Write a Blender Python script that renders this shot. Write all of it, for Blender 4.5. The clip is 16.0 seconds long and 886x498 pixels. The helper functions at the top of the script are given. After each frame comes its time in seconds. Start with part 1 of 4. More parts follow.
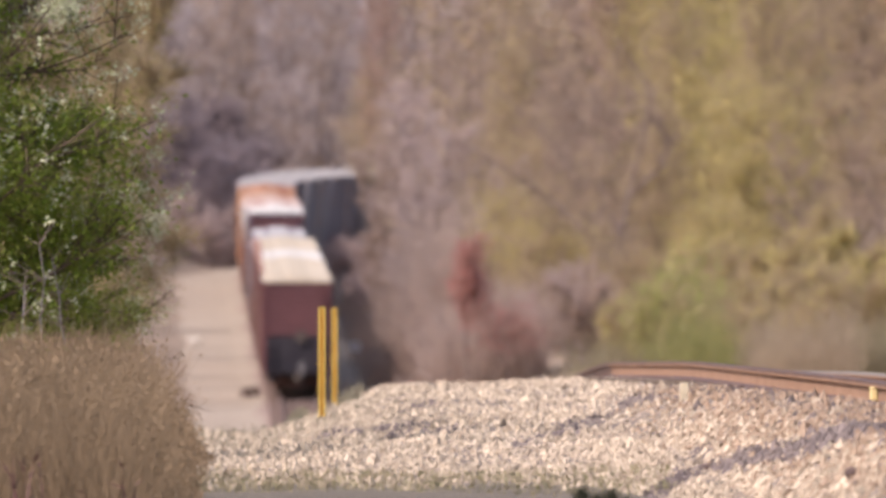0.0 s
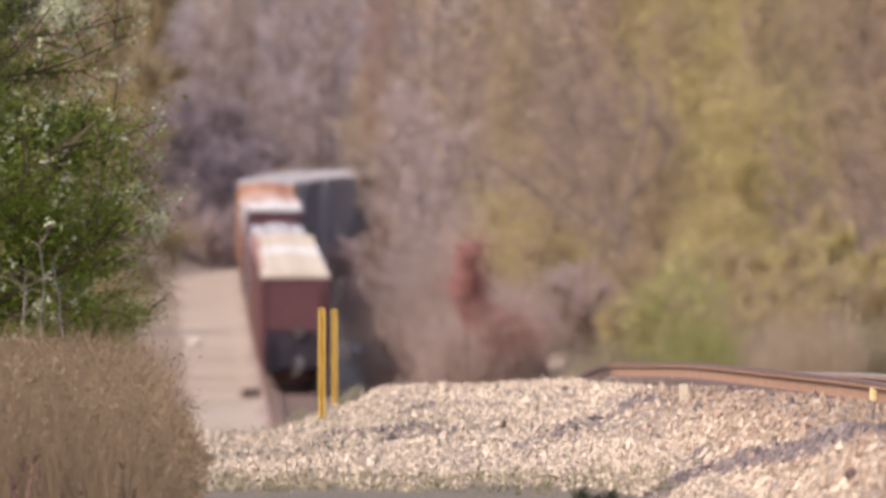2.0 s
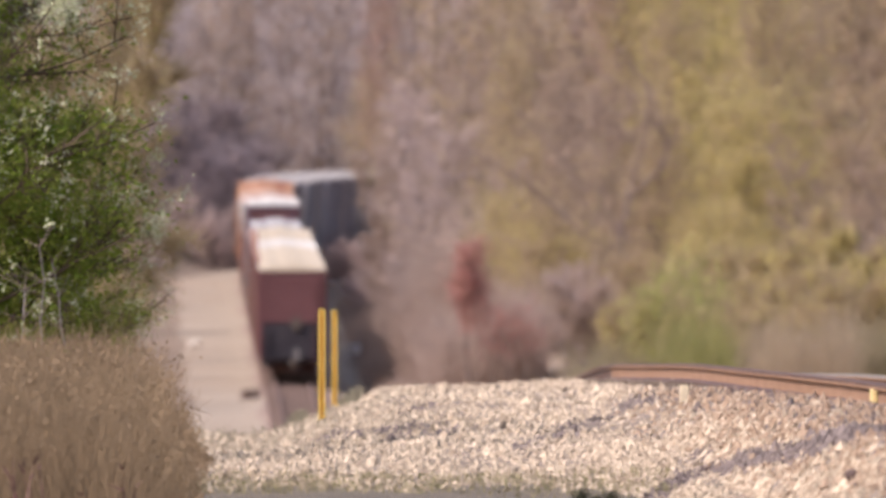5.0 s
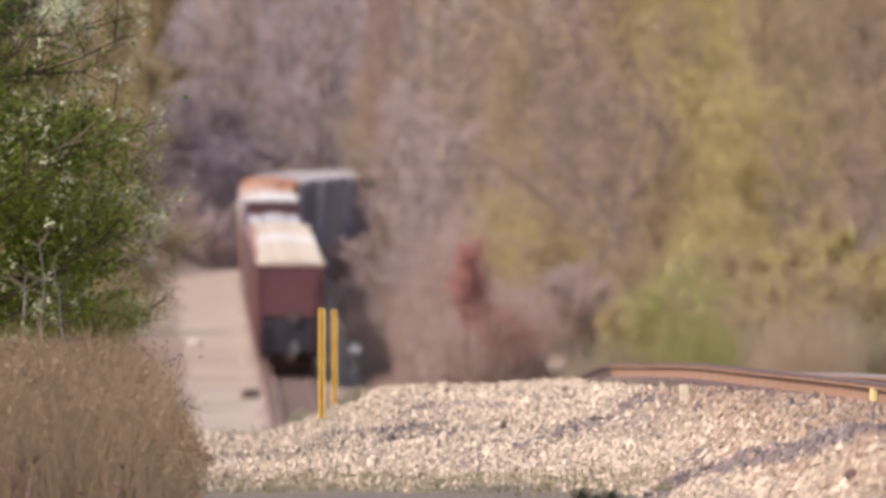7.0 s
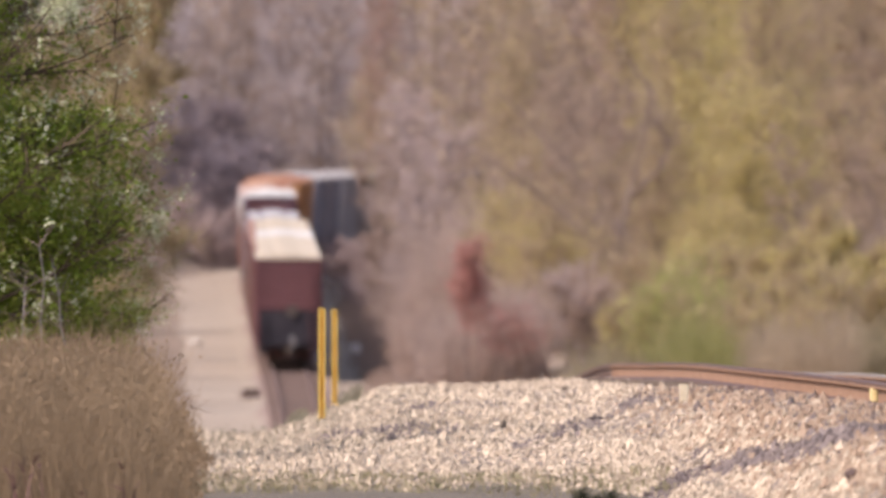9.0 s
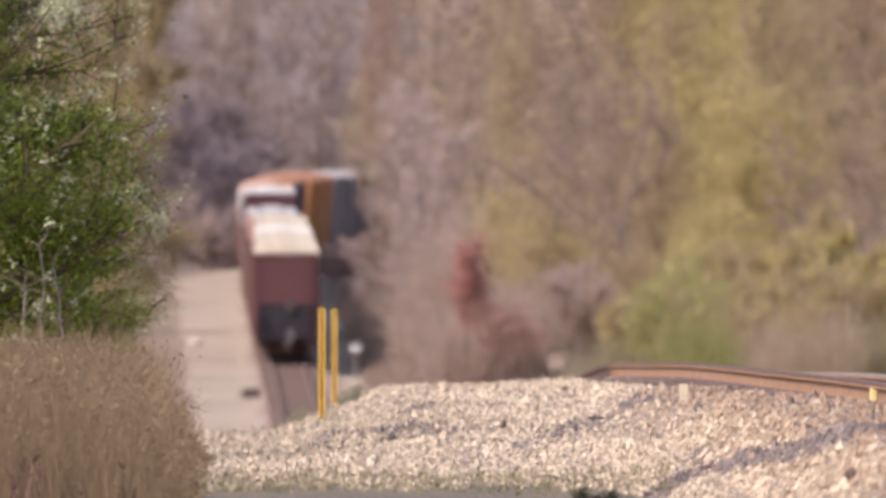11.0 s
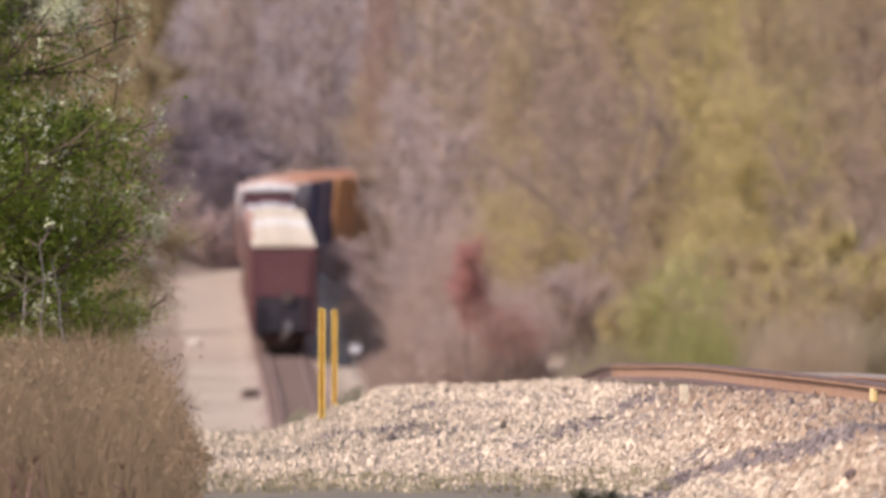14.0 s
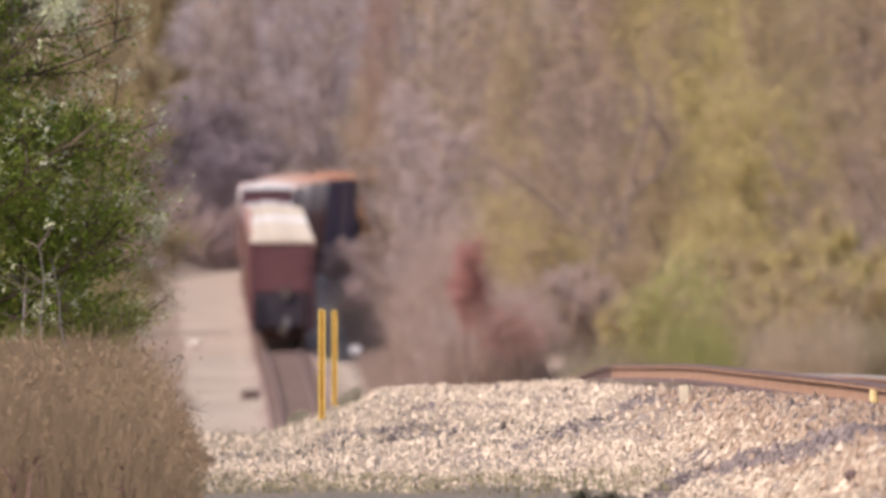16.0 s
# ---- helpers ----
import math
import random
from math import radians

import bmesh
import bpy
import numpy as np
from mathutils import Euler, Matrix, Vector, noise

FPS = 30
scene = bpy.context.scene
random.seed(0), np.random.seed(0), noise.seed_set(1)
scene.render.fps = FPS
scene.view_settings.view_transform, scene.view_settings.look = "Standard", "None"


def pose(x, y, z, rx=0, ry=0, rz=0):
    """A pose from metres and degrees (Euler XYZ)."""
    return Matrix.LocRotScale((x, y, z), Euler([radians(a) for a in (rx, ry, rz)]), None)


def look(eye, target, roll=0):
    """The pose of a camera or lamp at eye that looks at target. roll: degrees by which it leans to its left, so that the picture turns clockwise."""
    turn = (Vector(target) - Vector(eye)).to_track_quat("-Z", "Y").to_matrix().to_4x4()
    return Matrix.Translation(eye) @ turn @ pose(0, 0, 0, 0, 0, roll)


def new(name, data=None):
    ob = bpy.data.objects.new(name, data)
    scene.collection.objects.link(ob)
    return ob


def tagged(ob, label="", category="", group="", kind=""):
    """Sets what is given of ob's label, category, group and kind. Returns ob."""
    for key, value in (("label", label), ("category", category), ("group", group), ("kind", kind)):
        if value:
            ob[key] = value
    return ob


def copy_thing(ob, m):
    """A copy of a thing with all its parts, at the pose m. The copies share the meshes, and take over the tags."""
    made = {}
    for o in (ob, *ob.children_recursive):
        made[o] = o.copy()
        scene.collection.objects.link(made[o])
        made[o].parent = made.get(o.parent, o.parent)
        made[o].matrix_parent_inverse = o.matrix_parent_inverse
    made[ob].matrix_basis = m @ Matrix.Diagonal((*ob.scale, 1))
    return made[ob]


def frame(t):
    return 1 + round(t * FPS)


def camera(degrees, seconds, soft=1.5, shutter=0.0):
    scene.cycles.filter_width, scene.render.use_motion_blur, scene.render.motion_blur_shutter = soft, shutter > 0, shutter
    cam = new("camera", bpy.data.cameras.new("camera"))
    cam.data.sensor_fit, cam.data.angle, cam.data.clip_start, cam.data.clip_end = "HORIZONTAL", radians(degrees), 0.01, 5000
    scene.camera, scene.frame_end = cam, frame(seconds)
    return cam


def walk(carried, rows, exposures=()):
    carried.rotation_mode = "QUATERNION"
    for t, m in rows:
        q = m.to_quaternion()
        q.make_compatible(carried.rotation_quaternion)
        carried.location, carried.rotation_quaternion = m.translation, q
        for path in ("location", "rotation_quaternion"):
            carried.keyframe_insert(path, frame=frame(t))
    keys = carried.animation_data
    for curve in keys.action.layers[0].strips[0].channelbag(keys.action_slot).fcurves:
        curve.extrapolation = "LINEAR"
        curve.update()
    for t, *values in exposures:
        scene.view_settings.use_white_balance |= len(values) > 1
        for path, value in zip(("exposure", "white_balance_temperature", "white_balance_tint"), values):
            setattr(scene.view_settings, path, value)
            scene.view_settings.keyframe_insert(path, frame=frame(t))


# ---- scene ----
cam = camera(1.8, 16.0, soft=3.5)
EYE = 1.6            # the tripod's height over the near ground
cam.data.dof.use_dof = True
cam.data.dof.focus_distance = 190.0
cam.data.dof.aperture_fstop = 15.0


def aim(dy):
    return pose(0, 0, EYE, 90 + dy * 0.00115, 0, 0)


walk(cam, [(0.0, aim(-1.5)), (1.5, aim(0)), (2.3, aim(1)), (3.2, aim(3)), (4.2, aim(2.5)), (6.5, aim(1.8)), (8.0, aim(0.8)),
           (9.2, aim(0.8)), (11.5, aim(0.5)), (13.0, aim(1.2)), (15.0, aim(1.8)), (16.0, aim(3))],
     exposures=[(0.0, 0.37, 6700, 20), (16.0, 0.37, 6700, 20)])

# ---- light ----
SUN_EL, SUN_AZ = 50.0, -118.0       # azimuth clockwise from +y
world = bpy.data.worlds.new("sky")
scene.world = world
world.use_nodes = True
wn = world.node_tree.nodes
sky = wn.new("ShaderNodeTexSky")
sky.sky_type, sky.sun_disc = "NISHITA", False
sky.sun_elevation, sky.sun_rotation = radians(SUN_EL), radians(SUN_AZ)
sky.dust_density, sky.air_density = 3.0, 1.2
world.node_tree.links.new(sky.outputs[0], wn["Background"].inputs[0])
wn["Background"].inputs[1].default_value = 0.148
sun = new("sun", bpy.data.lights.new("sun", "SUN"))
sun.data.energy, sun.data.angle, sun.data.color = 3.7, radians(0.55), (1.0, 0.93, 0.84)
a, e = radians(SUN_AZ), radians(SUN_EL)
sun_way = Vector((math.sin(a) * math.cos(e), math.cos(a) * math.cos(e), math.sin(e)))
sun.matrix_world = look(sun_way * 50, (0, 0, 0))


# ---- materials ----
def mat(name, c1, c2, scale=2.0, rough=0.85, metal=0.0, bump=0.3, fine=9.0, spread=None, leaf=0.0, by_object=False, grime=None):
    """Two colours mixed by a broad noise, broken up by a fine one; spread: a third colour taken piece by piece."""
    m = bpy.data.materials.new(name)
    m.use_nodes = True
    n, l = m.node_tree.nodes, m.node_tree.links
    bs = n["Principled BSDF"]
    co = n.new("ShaderNodeTexCoord")
    n1, n2 = n.new("ShaderNodeTexNoise"), n.new("ShaderNodeTexNoise")
    n1.inputs["Scale"].default_value, n1.inputs["Detail"].default_value = scale, 5
    n2.inputs["Scale"].default_value, n2.inputs["Detail"].default_value = scale * fine, 6
    for k in (n1, n2):
        l.new(co.outputs["Object"], k.inputs["Vector"])
    ramp = n.new("ShaderNodeMapRange")
    ramp.inputs["From Min"].default_value, ramp.inputs["From Max"].default_value = 0.32, 0.68
    l.new(n1.outputs[0], ramp.inputs["Value"])
    mix = n.new("ShaderNodeMixRGB")
    mix.inputs[1].default_value, mix.inputs[2].default_value = (*c1, 1), (*c2, 1)
    l.new(ramp.outputs[0], mix.inputs[0])
    col = mix.outputs[0]
    if spread:
        if by_object:
            r = n.new("ShaderNodeObjectInfo").outputs["Random"]
        else:
            r = n.new("ShaderNodeNewGeometry").outputs["Random Per Island"]
        m3 = n.new("ShaderNodeMixRGB")
        m3.inputs[2].default_value = (*spread, 1)
        l.new(r, m3.inputs[0])
        l.new(col, m3.inputs[1])
        col = m3.outputs[0]
    if grime:
        # road dirt and rust that climbs the lower part of a car's sides, uneven along its edge
        sep, up, m4 = n.new("ShaderNodeSeparateXYZ"), n.new("ShaderNodeMath"), n.new("ShaderNodeMixRGB")
        l.new(co.outputs["Object"], sep.inputs[0])
        up.operation = "MULTIPLY_ADD"
        up.inputs[1].default_value = 1.6
        l.new(n1.outputs[0], up.inputs[0])
        l.new(sep.outputs["Z"], up.inputs[2])
        lo = n.new("ShaderNodeMapRange")
        lo.inputs["From Min"].default_value, lo.inputs["From Max"].default_value = grime[3] + 1.7, grime[3] + 0.2
        l.new(up.outputs[0], lo.inputs["Value"])
        m4.inputs[2].default_value = (*grime[:3], 1)
        l.new(lo.outputs[0], m4.inputs[0])
        l.new(col, m4.inputs[1])
        col = m4.outputs[0]
    hv = n.new("ShaderNodeHueSaturation")
    mr = n.new("ShaderNodeMapRange")
    mr.inputs["To Min"].default_value, mr.inputs["To Max"].default_value = 0.7, 1.3
    l.new(n2.outputs[0], mr.inputs["Value"])
    l.new(mr.outputs[0], hv.inputs["Value"])
    l.new(col, hv.inputs["Color"])
    l.new(hv.outputs[0], bs.inputs["Base Color"])
    bs.inputs["Roughness"].default_value, bs.inputs["Metallic"].default_value = rough, metal
    if bump:
        b = n.new("ShaderNodeBump")
        b.inputs["Strength"].default_value, b.inputs["Distance"].default_value = bump, 0.05
        l.new(n2.outputs[0], b.inputs["Height"])
        l.new(b.outputs[0], bs.inputs["Normal"])
    if leaf:
        tr = n.new("ShaderNodeBsdfTranslucent")
        l.new(hv.outputs[0], tr.inputs["Color"])
        ms = n.new("ShaderNodeMixShader")
        ms.inputs[0].default_value = leaf
        l.new(bs.outputs[0], ms.inputs[1])
        l.new(tr.outputs[0], ms.inputs[2])
        l.new(ms.outputs[0], n["Material Output"].inputs[0])
    return m


M_DIRT = mat("dry_leaf_litter", (0.15, 0.11, 0.085), (0.23, 0.17, 0.125), 0.15, 0.95, fine=30)
M_SOIL = mat("dark_verge_soil", (0.095, 0.08, 0.06), (0.15, 0.125, 0.095), 0.8, 0.95, bump=0.8, fine=20)
M_ROAD = mat("tan_gravel_road", (0.262, 0.21, 0.162), (0.325, 0.266, 0.21), 0.12, 0.95, fine=25)
M_BED = mat("dusty_track_bed", (0.21, 0.15, 0.125), (0.28, 0.20, 0.17), 0.3, 0.95, fine=20)
M_PAD = mat("limestone_gravel", (0.17, 0.135, 0.11), (0.25, 0.20, 0.165), 0.5, 0.95, bump=0.8, fine=40)
M_STONE = mat("crushed_limestone", (0.205, 0.157, 0.113), (0.34, 0.262, 0.19), 0.35, 0.7, bump=0.5, fine=60, spread=(0.68, 0.56, 0.425))
# oily stones by the rail, and rut shade put into stone colour
M_OILY_SHADED = mat("stained_ballast", (0.085, 0.065, 0.065), (0.14, 0.11, 0.105), 0.6, 0.75, bump=0.5, fine=60, spread=(0.23, 0.185, 0.175))
M_DUSTSTONE = mat("dusty_tan_ballast", (0.20, 0.163, 0.12), (0.28, 0.228, 0.168), 0.4, 0.75, bump=0.5, fine=60, spread=(0.50, 0.415, 0.315))
M_RUSTSTONE = mat("rust_tinted_ballast", (0.20, 0.125, 0.08), (0.30, 0.20, 0.13), 0.6, 0.75, bump=0.5, fine=60, spread=(0.42, 0.31, 0.225))
M_DARKSTONE = mat("dark_stone", (0.065, 0.04, 0.04), (0.11, 0.07, 0.06), 5, 0.8)
M_RAIL = mat("rusty_rail_web", (0.265, 0.15, 0.092), (0.32, 0.188, 0.12), 0.8, 0.85, bump=0.3, fine=30)
M_RAILHEAD_SHADE = mat("dark_rail_head", (0.09, 0.05, 0.04), (0.15, 0.08, 0.06), 0.8, 0.55, 0.3, bump=0.2, fine=30)
# worn head of one rail, its shine put into a pale colour
M_SHINYHEAD = mat("worn_pale_rail_head", (0.20, 0.17, 0.15), (0.28, 0.24, 0.21), 0.6, 0.5, 0.2, bump=0.2, fine=30)
M_FARRAIL = mat("dusty_far_rail", (0.12, 0.08, 0.07), (0.15, 0.10, 0.09), 0.5, 0.9, fine=20)
M_FARTIE = mat("dusty_reddish_tie", (0.20, 0.145, 0.125), (0.25, 0.18, 0.155), 0.5, 0.95, fine=12)
M_TIE = mat("weathered_tie_wood", (0.16, 0.12, 0.09), (0.25, 0.19, 0.14), 3, 0.95, fine=12, spread=(0.12, 0.09, 0.07), by_object=True)
M_OLDWOOD = mat("old_brown_tie_wood", (0.11, 0.075, 0.065), (0.16, 0.11, 0.095), 3, 0.95, fine=12)
M_YELLOW = mat("yellow_post_paint", (0.78, 0.53, 0.09), (0.86, 0.63, 0.15), 4, 0.5, fine=8, bump=0.15)
M_YELLOW_SHADE = mat("worn_yellow_edge", (0.50, 0.24, 0.03), (0.60, 0.32, 0.05), 6, 0.6)
M_MARK = mat("pale_yellow_paint", (0.75, 0.60, 0.25), (0.85, 0.70, 0.35), 9, 0.6)
M_CREAM = mat("cream_stake_paint", (0.78, 0.66, 0.46), (0.88, 0.77, 0.57), 9, 0.7)
M_MAROON = mat("maroon_car_paint", (0.108, 0.038, 0.043), (0.14, 0.053, 0.058), 0.6, 0.6, fine=12, bump=0.1)
M_ROOF = mat("galvanised_car_roof", (0.54, 0.50, 0.44), (0.65, 0.61, 0.55), 0.25, 0.6, 0.0, fine=8, bump=0.1, spread=(0.54, 0.46, 0.36), by_object=True)
M_BLACK = mat("black_underframe", (0.026, 0.023, 0.031), (0.046, 0.041, 0.049), 1.5, 0.7)
M_BLACK.node_tree.nodes["Principled BSDF"].inputs["Specular IOR Level"].default_value = 0.2
M_TRUCK = mat("rusty_dusty_truck", (0.13, 0.07, 0.055), (0.19, 0.11, 0.085), 1.5, 0.85)
M_STEEL = mat("worn_wheel_steel", (0.10, 0.08, 0.07), (0.16, 0.13, 0.11), 2, 0.5, 0.5)
M_GREY = mat("grey_hopper_paint", (0.34, 0.33, 0.34), (0.44, 0.42, 0.42), 0.4, 0.65, fine=8, bump=0.1, grime=(0.21, 0.11, 0.095, 1.6))
# slate paint, lifted towards blue to carry the distance haze
M_DKGREY = mat("slate_car_paint", (0.18, 0.175, 0.215), (0.25, 0.24, 0.28), 0.4, 0.65, fine=8, bump=0.1, grime=(0.15, 0.085, 0.075, 1.3))
M_MIDGREY = mat("mid_grey_car_paint", (0.25, 0.245, 0.27), (0.32, 0.31, 0.335), 0.4, 0.65, fine=8, bump=0.1)
M_ORANGE = mat("orange_car_paint", (0.40, 0.185, 0.075), (0.50, 0.26, 0.11), 0.4, 0.65, fine=8, bump=0.1)
M_PINK = mat("faded_pink_white_roof", (0.36, 0.20, 0.17), (0.74, 0.69, 0.66), 0.8, 0.65, fine=6, bump=0.1)
M_ROOFWHITE = mat("white_car_roof", (0.60, 0.59, 0.58), (0.70, 0.69, 0.68), 0.25, 0.6, fine=8, bump=0.1)
M_PALE = mat("pale_grey_paint", (0.50, 0.49, 0.48), (0.60, 0.58, 0.56), 0.3, 0.65, fine=8, bump=0.1, grime=(0.21, 0.105, 0.09, 3.5))
M_RUST = mat("rusted_roof", (0.30, 0.13, 0.085), (0.54, 0.34, 0.235), 0.9, 0.75, fine=8, bump=0.1)
M_PATCHED = mat("patched_rust_roof", (0.34, 0.16, 0.11), (0.66, 0.53, 0.45), 0.9, 0.7, fine=8, bump=0.1)
M_RUSTEDGE = mat("rust_brown_roof_edge", (0.25, 0.13, 0.10), (0.34, 0.20, 0.15), 0.5, 0.85, fine=8)
# navy paint, also paled by haze put into its colour
M_NAVY = mat("navy_car_paint", (0.085, 0.075, 0.125), (0.12, 0.105, 0.165), 0.4, 0.6, fine=8, bump=0.1)
M_CHALK = mat("pale_weathered_rock", (0.40, 0.36, 0.32), (0.54, 0.49, 0.44), 1.5, 0.9, fine=8)
M_LAMP = mat("grey_device_shell", (0.11, 0.105, 0.11), (0.16, 0.15, 0.155), 4, 0.5)
M_WHITE = mat("dull_white_enamel", (0.52, 0.525, 0.55), (0.62, 0.62, 0.64), 3, 0.5)
M_POST = mat("grey_weathered_post", (0.22, 0.21, 0.21), (0.32, 0.30, 0.29), 3, 0.8)
BARK = mat("grey_brown_bark", (0.16, 0.122, 0.105), (0.25, 0.195, 0.17), 2.0, 0.95, fine=10)
BARK_DARK = mat("dark_twig_bark", (0.07, 0.048, 0.032), (0.11, 0.078, 0.052), 4.0, 0.95, fine=10)
BARK_PALE = mat("pale_grey_bark", (0.17, 0.155, 0.14), (0.25, 0.23, 0.21), 4.0, 0.95, fine=10)


def foliage(name, c1, c2, c3, k=0.5):
    return mat(name, c1, c2, 0.12, 0.75, bump=0, fine=12, spread=c3, leaf=k)


L_BROWN = foliage("brown_twigs", (0.36, 0.265, 0.21), (0.47, 0.355, 0.285), (0.40, 0.31, 0.235))
L_DUSK = foliage("dusky_brown_twigs", (0.31, 0.235, 0.205), (0.39, 0.30, 0.26), (0.37, 0.28, 0.23))
L_PURPLE = foliage("grey_purple_twigs", (0.45, 0.365, 0.355), (0.56, 0.455, 0.44), (0.54, 0.435, 0.40))
# paler than wood: distance haze is mixed into this twig colour
L_MAUVE = foliage("grey_mauve_twigs", (0.44, 0.385, 0.39), (0.545, 0.475, 0.48), (0.50, 0.435, 0.425))
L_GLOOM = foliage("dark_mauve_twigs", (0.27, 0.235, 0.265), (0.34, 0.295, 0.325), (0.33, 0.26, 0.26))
L_TAN = foliage("tan_buds", (0.44, 0.325, 0.225), (0.51, 0.385, 0.27), (0.44, 0.36, 0.205))
L_YELLOW = foliage("yellow_green_spring_leaves", (0.46, 0.40, 0.14), (0.56, 0.485, 0.175), (0.48, 0.385, 0.20))
L_OCHRE = foliage("ochre_buds", (0.46, 0.38, 0.18), (0.54, 0.44, 0.22), (0.46, 0.35, 0.24))
L_GREEN = foliage("fresh_green_leaves", (0.34, 0.36, 0.11), (0.42, 0.43, 0.14), (0.42, 0.37, 0.17))
L_RED = foliage("red_spring_buds", (0.47, 0.195, 0.17), (0.52, 0.25, 0.22), (0.46, 0.285, 0.245))
L_NEAR = foliage("deep_green_leaves", (0.11, 0.185, 0.012), (0.175, 0.275, 0.02), (0.235, 0.265, 0.05), 0.5)
L_OLIVE = foliage("olive_leaves", (0.34, 0.32, 0.13), (0.42, 0.39, 0.17), (0.39, 0.32, 0.18), 0.5)
L_UMBER = foliage("umber_twigs", (0.385, 0.29, 0.20), (0.46, 0.355, 0.245), (0.40, 0.335, 0.185))
L_BLOSSOM = foliage("white_blossom", (0.56, 0.57, 0.41), (0.66, 0.66, 0.50), (0.40, 0.45, 0.26), 0.3)
L_STRAW = foliage("dry_straw_stems", (0.27, 0.19, 0.112), (0.32, 0.23, 0.14), (0.25, 0.175, 0.105), 0.4)
L_REED = foliage("pale_dead_reeds", (0.40, 0.305, 0.225), (0.47, 0.365, 0.27), (0.43, 0.34, 0.22), 0.5)
L_SHOOT = foliage("green_shoots", (0.255, 0.275, 0.08), (0.32, 0.325, 0.10), (0.31, 0.27, 0.12), 0.5)
L_OLIVESTEM = foliage("olive_brown_shoots", (0.28, 0.225, 0.15), (0.34, 0.275, 0.18), (0.29, 0.25, 0.14), 0.5)
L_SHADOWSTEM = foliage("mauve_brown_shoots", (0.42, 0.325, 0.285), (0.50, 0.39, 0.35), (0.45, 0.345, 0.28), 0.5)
L_SEED = foliage("dark_seed_heads", (0.12, 0.05, 0.04), (0.16, 0.08, 0.06), (0.10, 0.05, 0.05), 0.1)
L_GRASS = foliage("short_grass", (0.24, 0.23, 0.11), (0.31, 0.29, 0.15), (0.36, 0.29, 0.20), 0.3)
L_TUFT = foliage("grey_green_tufts", (0.20, 0.20, 0.13), (0.27, 0.26, 0.17), (0.30, 0.25, 0.19), 0.3)
L_MAPLE = foliage("pink_maple_buds", (0.47, 0.28, 0.24), (0.54, 0.34, 0.29), (0.42, 0.30, 0.24))
L_RUSSET = foliage("orange_spring_buds", (0.55, 0.27, 0.14), (0.60, 0.33, 0.18), (0.48, 0.31, 0.20))
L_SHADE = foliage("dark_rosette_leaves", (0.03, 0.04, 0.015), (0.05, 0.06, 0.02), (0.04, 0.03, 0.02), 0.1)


# ---- mesh helpers ----
class Shape:
    """Collects vertices and faces of one mesh; slots name the materials."""

    def __init__(self):
        self.v, self.f, self.k = [], [], []

    def add(self, verts, faces, slot=0):
        o = len(self.v)
        self.v += [tuple(p) for p in verts]
        self.f += [tuple(o + i for i in q) for q in faces]
        self.k += [slot] * len(faces)

    def box(self, x0, x1, y0, y1, z0, z1, slot=0, bevel=0.0):
        """A box whose edges along y and at its top are chamfered by bevel."""
        b = min(bevel, (x1 - x0) * 0.45, (z1 - z0) * 0.45)
        if b <= 0:
            ring = [(x0, z0), (x1, z0), (x1, z1), (x0, z1)]
        else:
            ring = [(x0 + b, z0), (x1 - b, z0), (x1, z0 + b), (x1, z1 - b), (x1 - b, z1), (x0 + b, z1), (x0, z1 - b), (x0, z0 + b)]
        self.prism(ring, y0, y1, slot)

    def prism(self, ring, y0, y1, slot=0):
        n = len(ring)
        v = [(x, y0, z) for x, z in ring] + [(x, y1, z) for x, z in ring]
        f = [(i, (i + 1) % n, n + (i + 1) % n, n + i) for i in range(n)]
        f += [tuple(range(n - 1, -1, -1)), tuple(range(n, 2 * n))]
        self.add(v, f, slot)

    def tube(self, p, q, r0, r1, sides=6, slot=0, caps=True):
        p, q = Vector(p), Vector(q)
        w = (q - p).normalized()
        u = w.orthogonal().normalized()
        t = w.cross(u)
        v = []
        for c, r in ((p, r0), (q, r1)):
            for i in range(sides):
                g = 2 * math.pi * i / sides
                v.append(c + (u * math.cos(g) + t * math.sin(g)) * r)
        f = [(i, (i + 1) % sides, sides + (i + 1) % sides, sides + i) for i in range(sides)]
        if caps:
            f += [tuple(range(sides - 1, -1, -1)), tuple(range(sides, 2 * sides))]
        self.add(v, f, slot)

    def chain(self, pts, radii, sides=6, slot=0):
        """One tapering tube through all the points."""
        v = [(p[0] + r * math.cos(2 * math.pi * i / sides), p[1] + r * math.sin(2 * math.pi * i / sides), p[2]) for p, r in zip(pts, radii) for i in range(sides)]
        f = [(k * sides + i, k * sides + (i + 1) % sides, (k + 1) * sides + (i + 1) % sides, (k + 1) * sides + i) for k in range(len(pts) - 1) for i in range(sides)]
        self.add(v, f, slot)

    def mesh(self, name, *mats):
        me = bpy.data.meshes.new(name)
        me.from_pydata(self.v, [], self.f)
        for m in mats:
            me.materials.append(m)
        if len(mats) > 1:
            me.polygons.foreach_set("material_index", self.k)
        me.update()
        return me


def part(name, shape, material, parent, label=""):
    mats = material if isinstance(material, tuple) else (material,)
    me = shape.mesh(name, *mats) if isinstance(shape, Shape) else shape
    ob = new(name, me)
    ob.parent = parent
    return tagged(ob, label)


def array_mesh(name, verts, faces, *mats):
    me = bpy.data.meshes.new(name)
    me.from_pydata(verts.reshape(-1, 3).tolist(), [], faces.tolist())
    for m in mats:
        me.materials.append(m)
    me.update()
    return me


def rest(x, y, z=0.0, turn=0.0):
    return pose(x, y, ground(x, y) + z, 0, 0, turn)


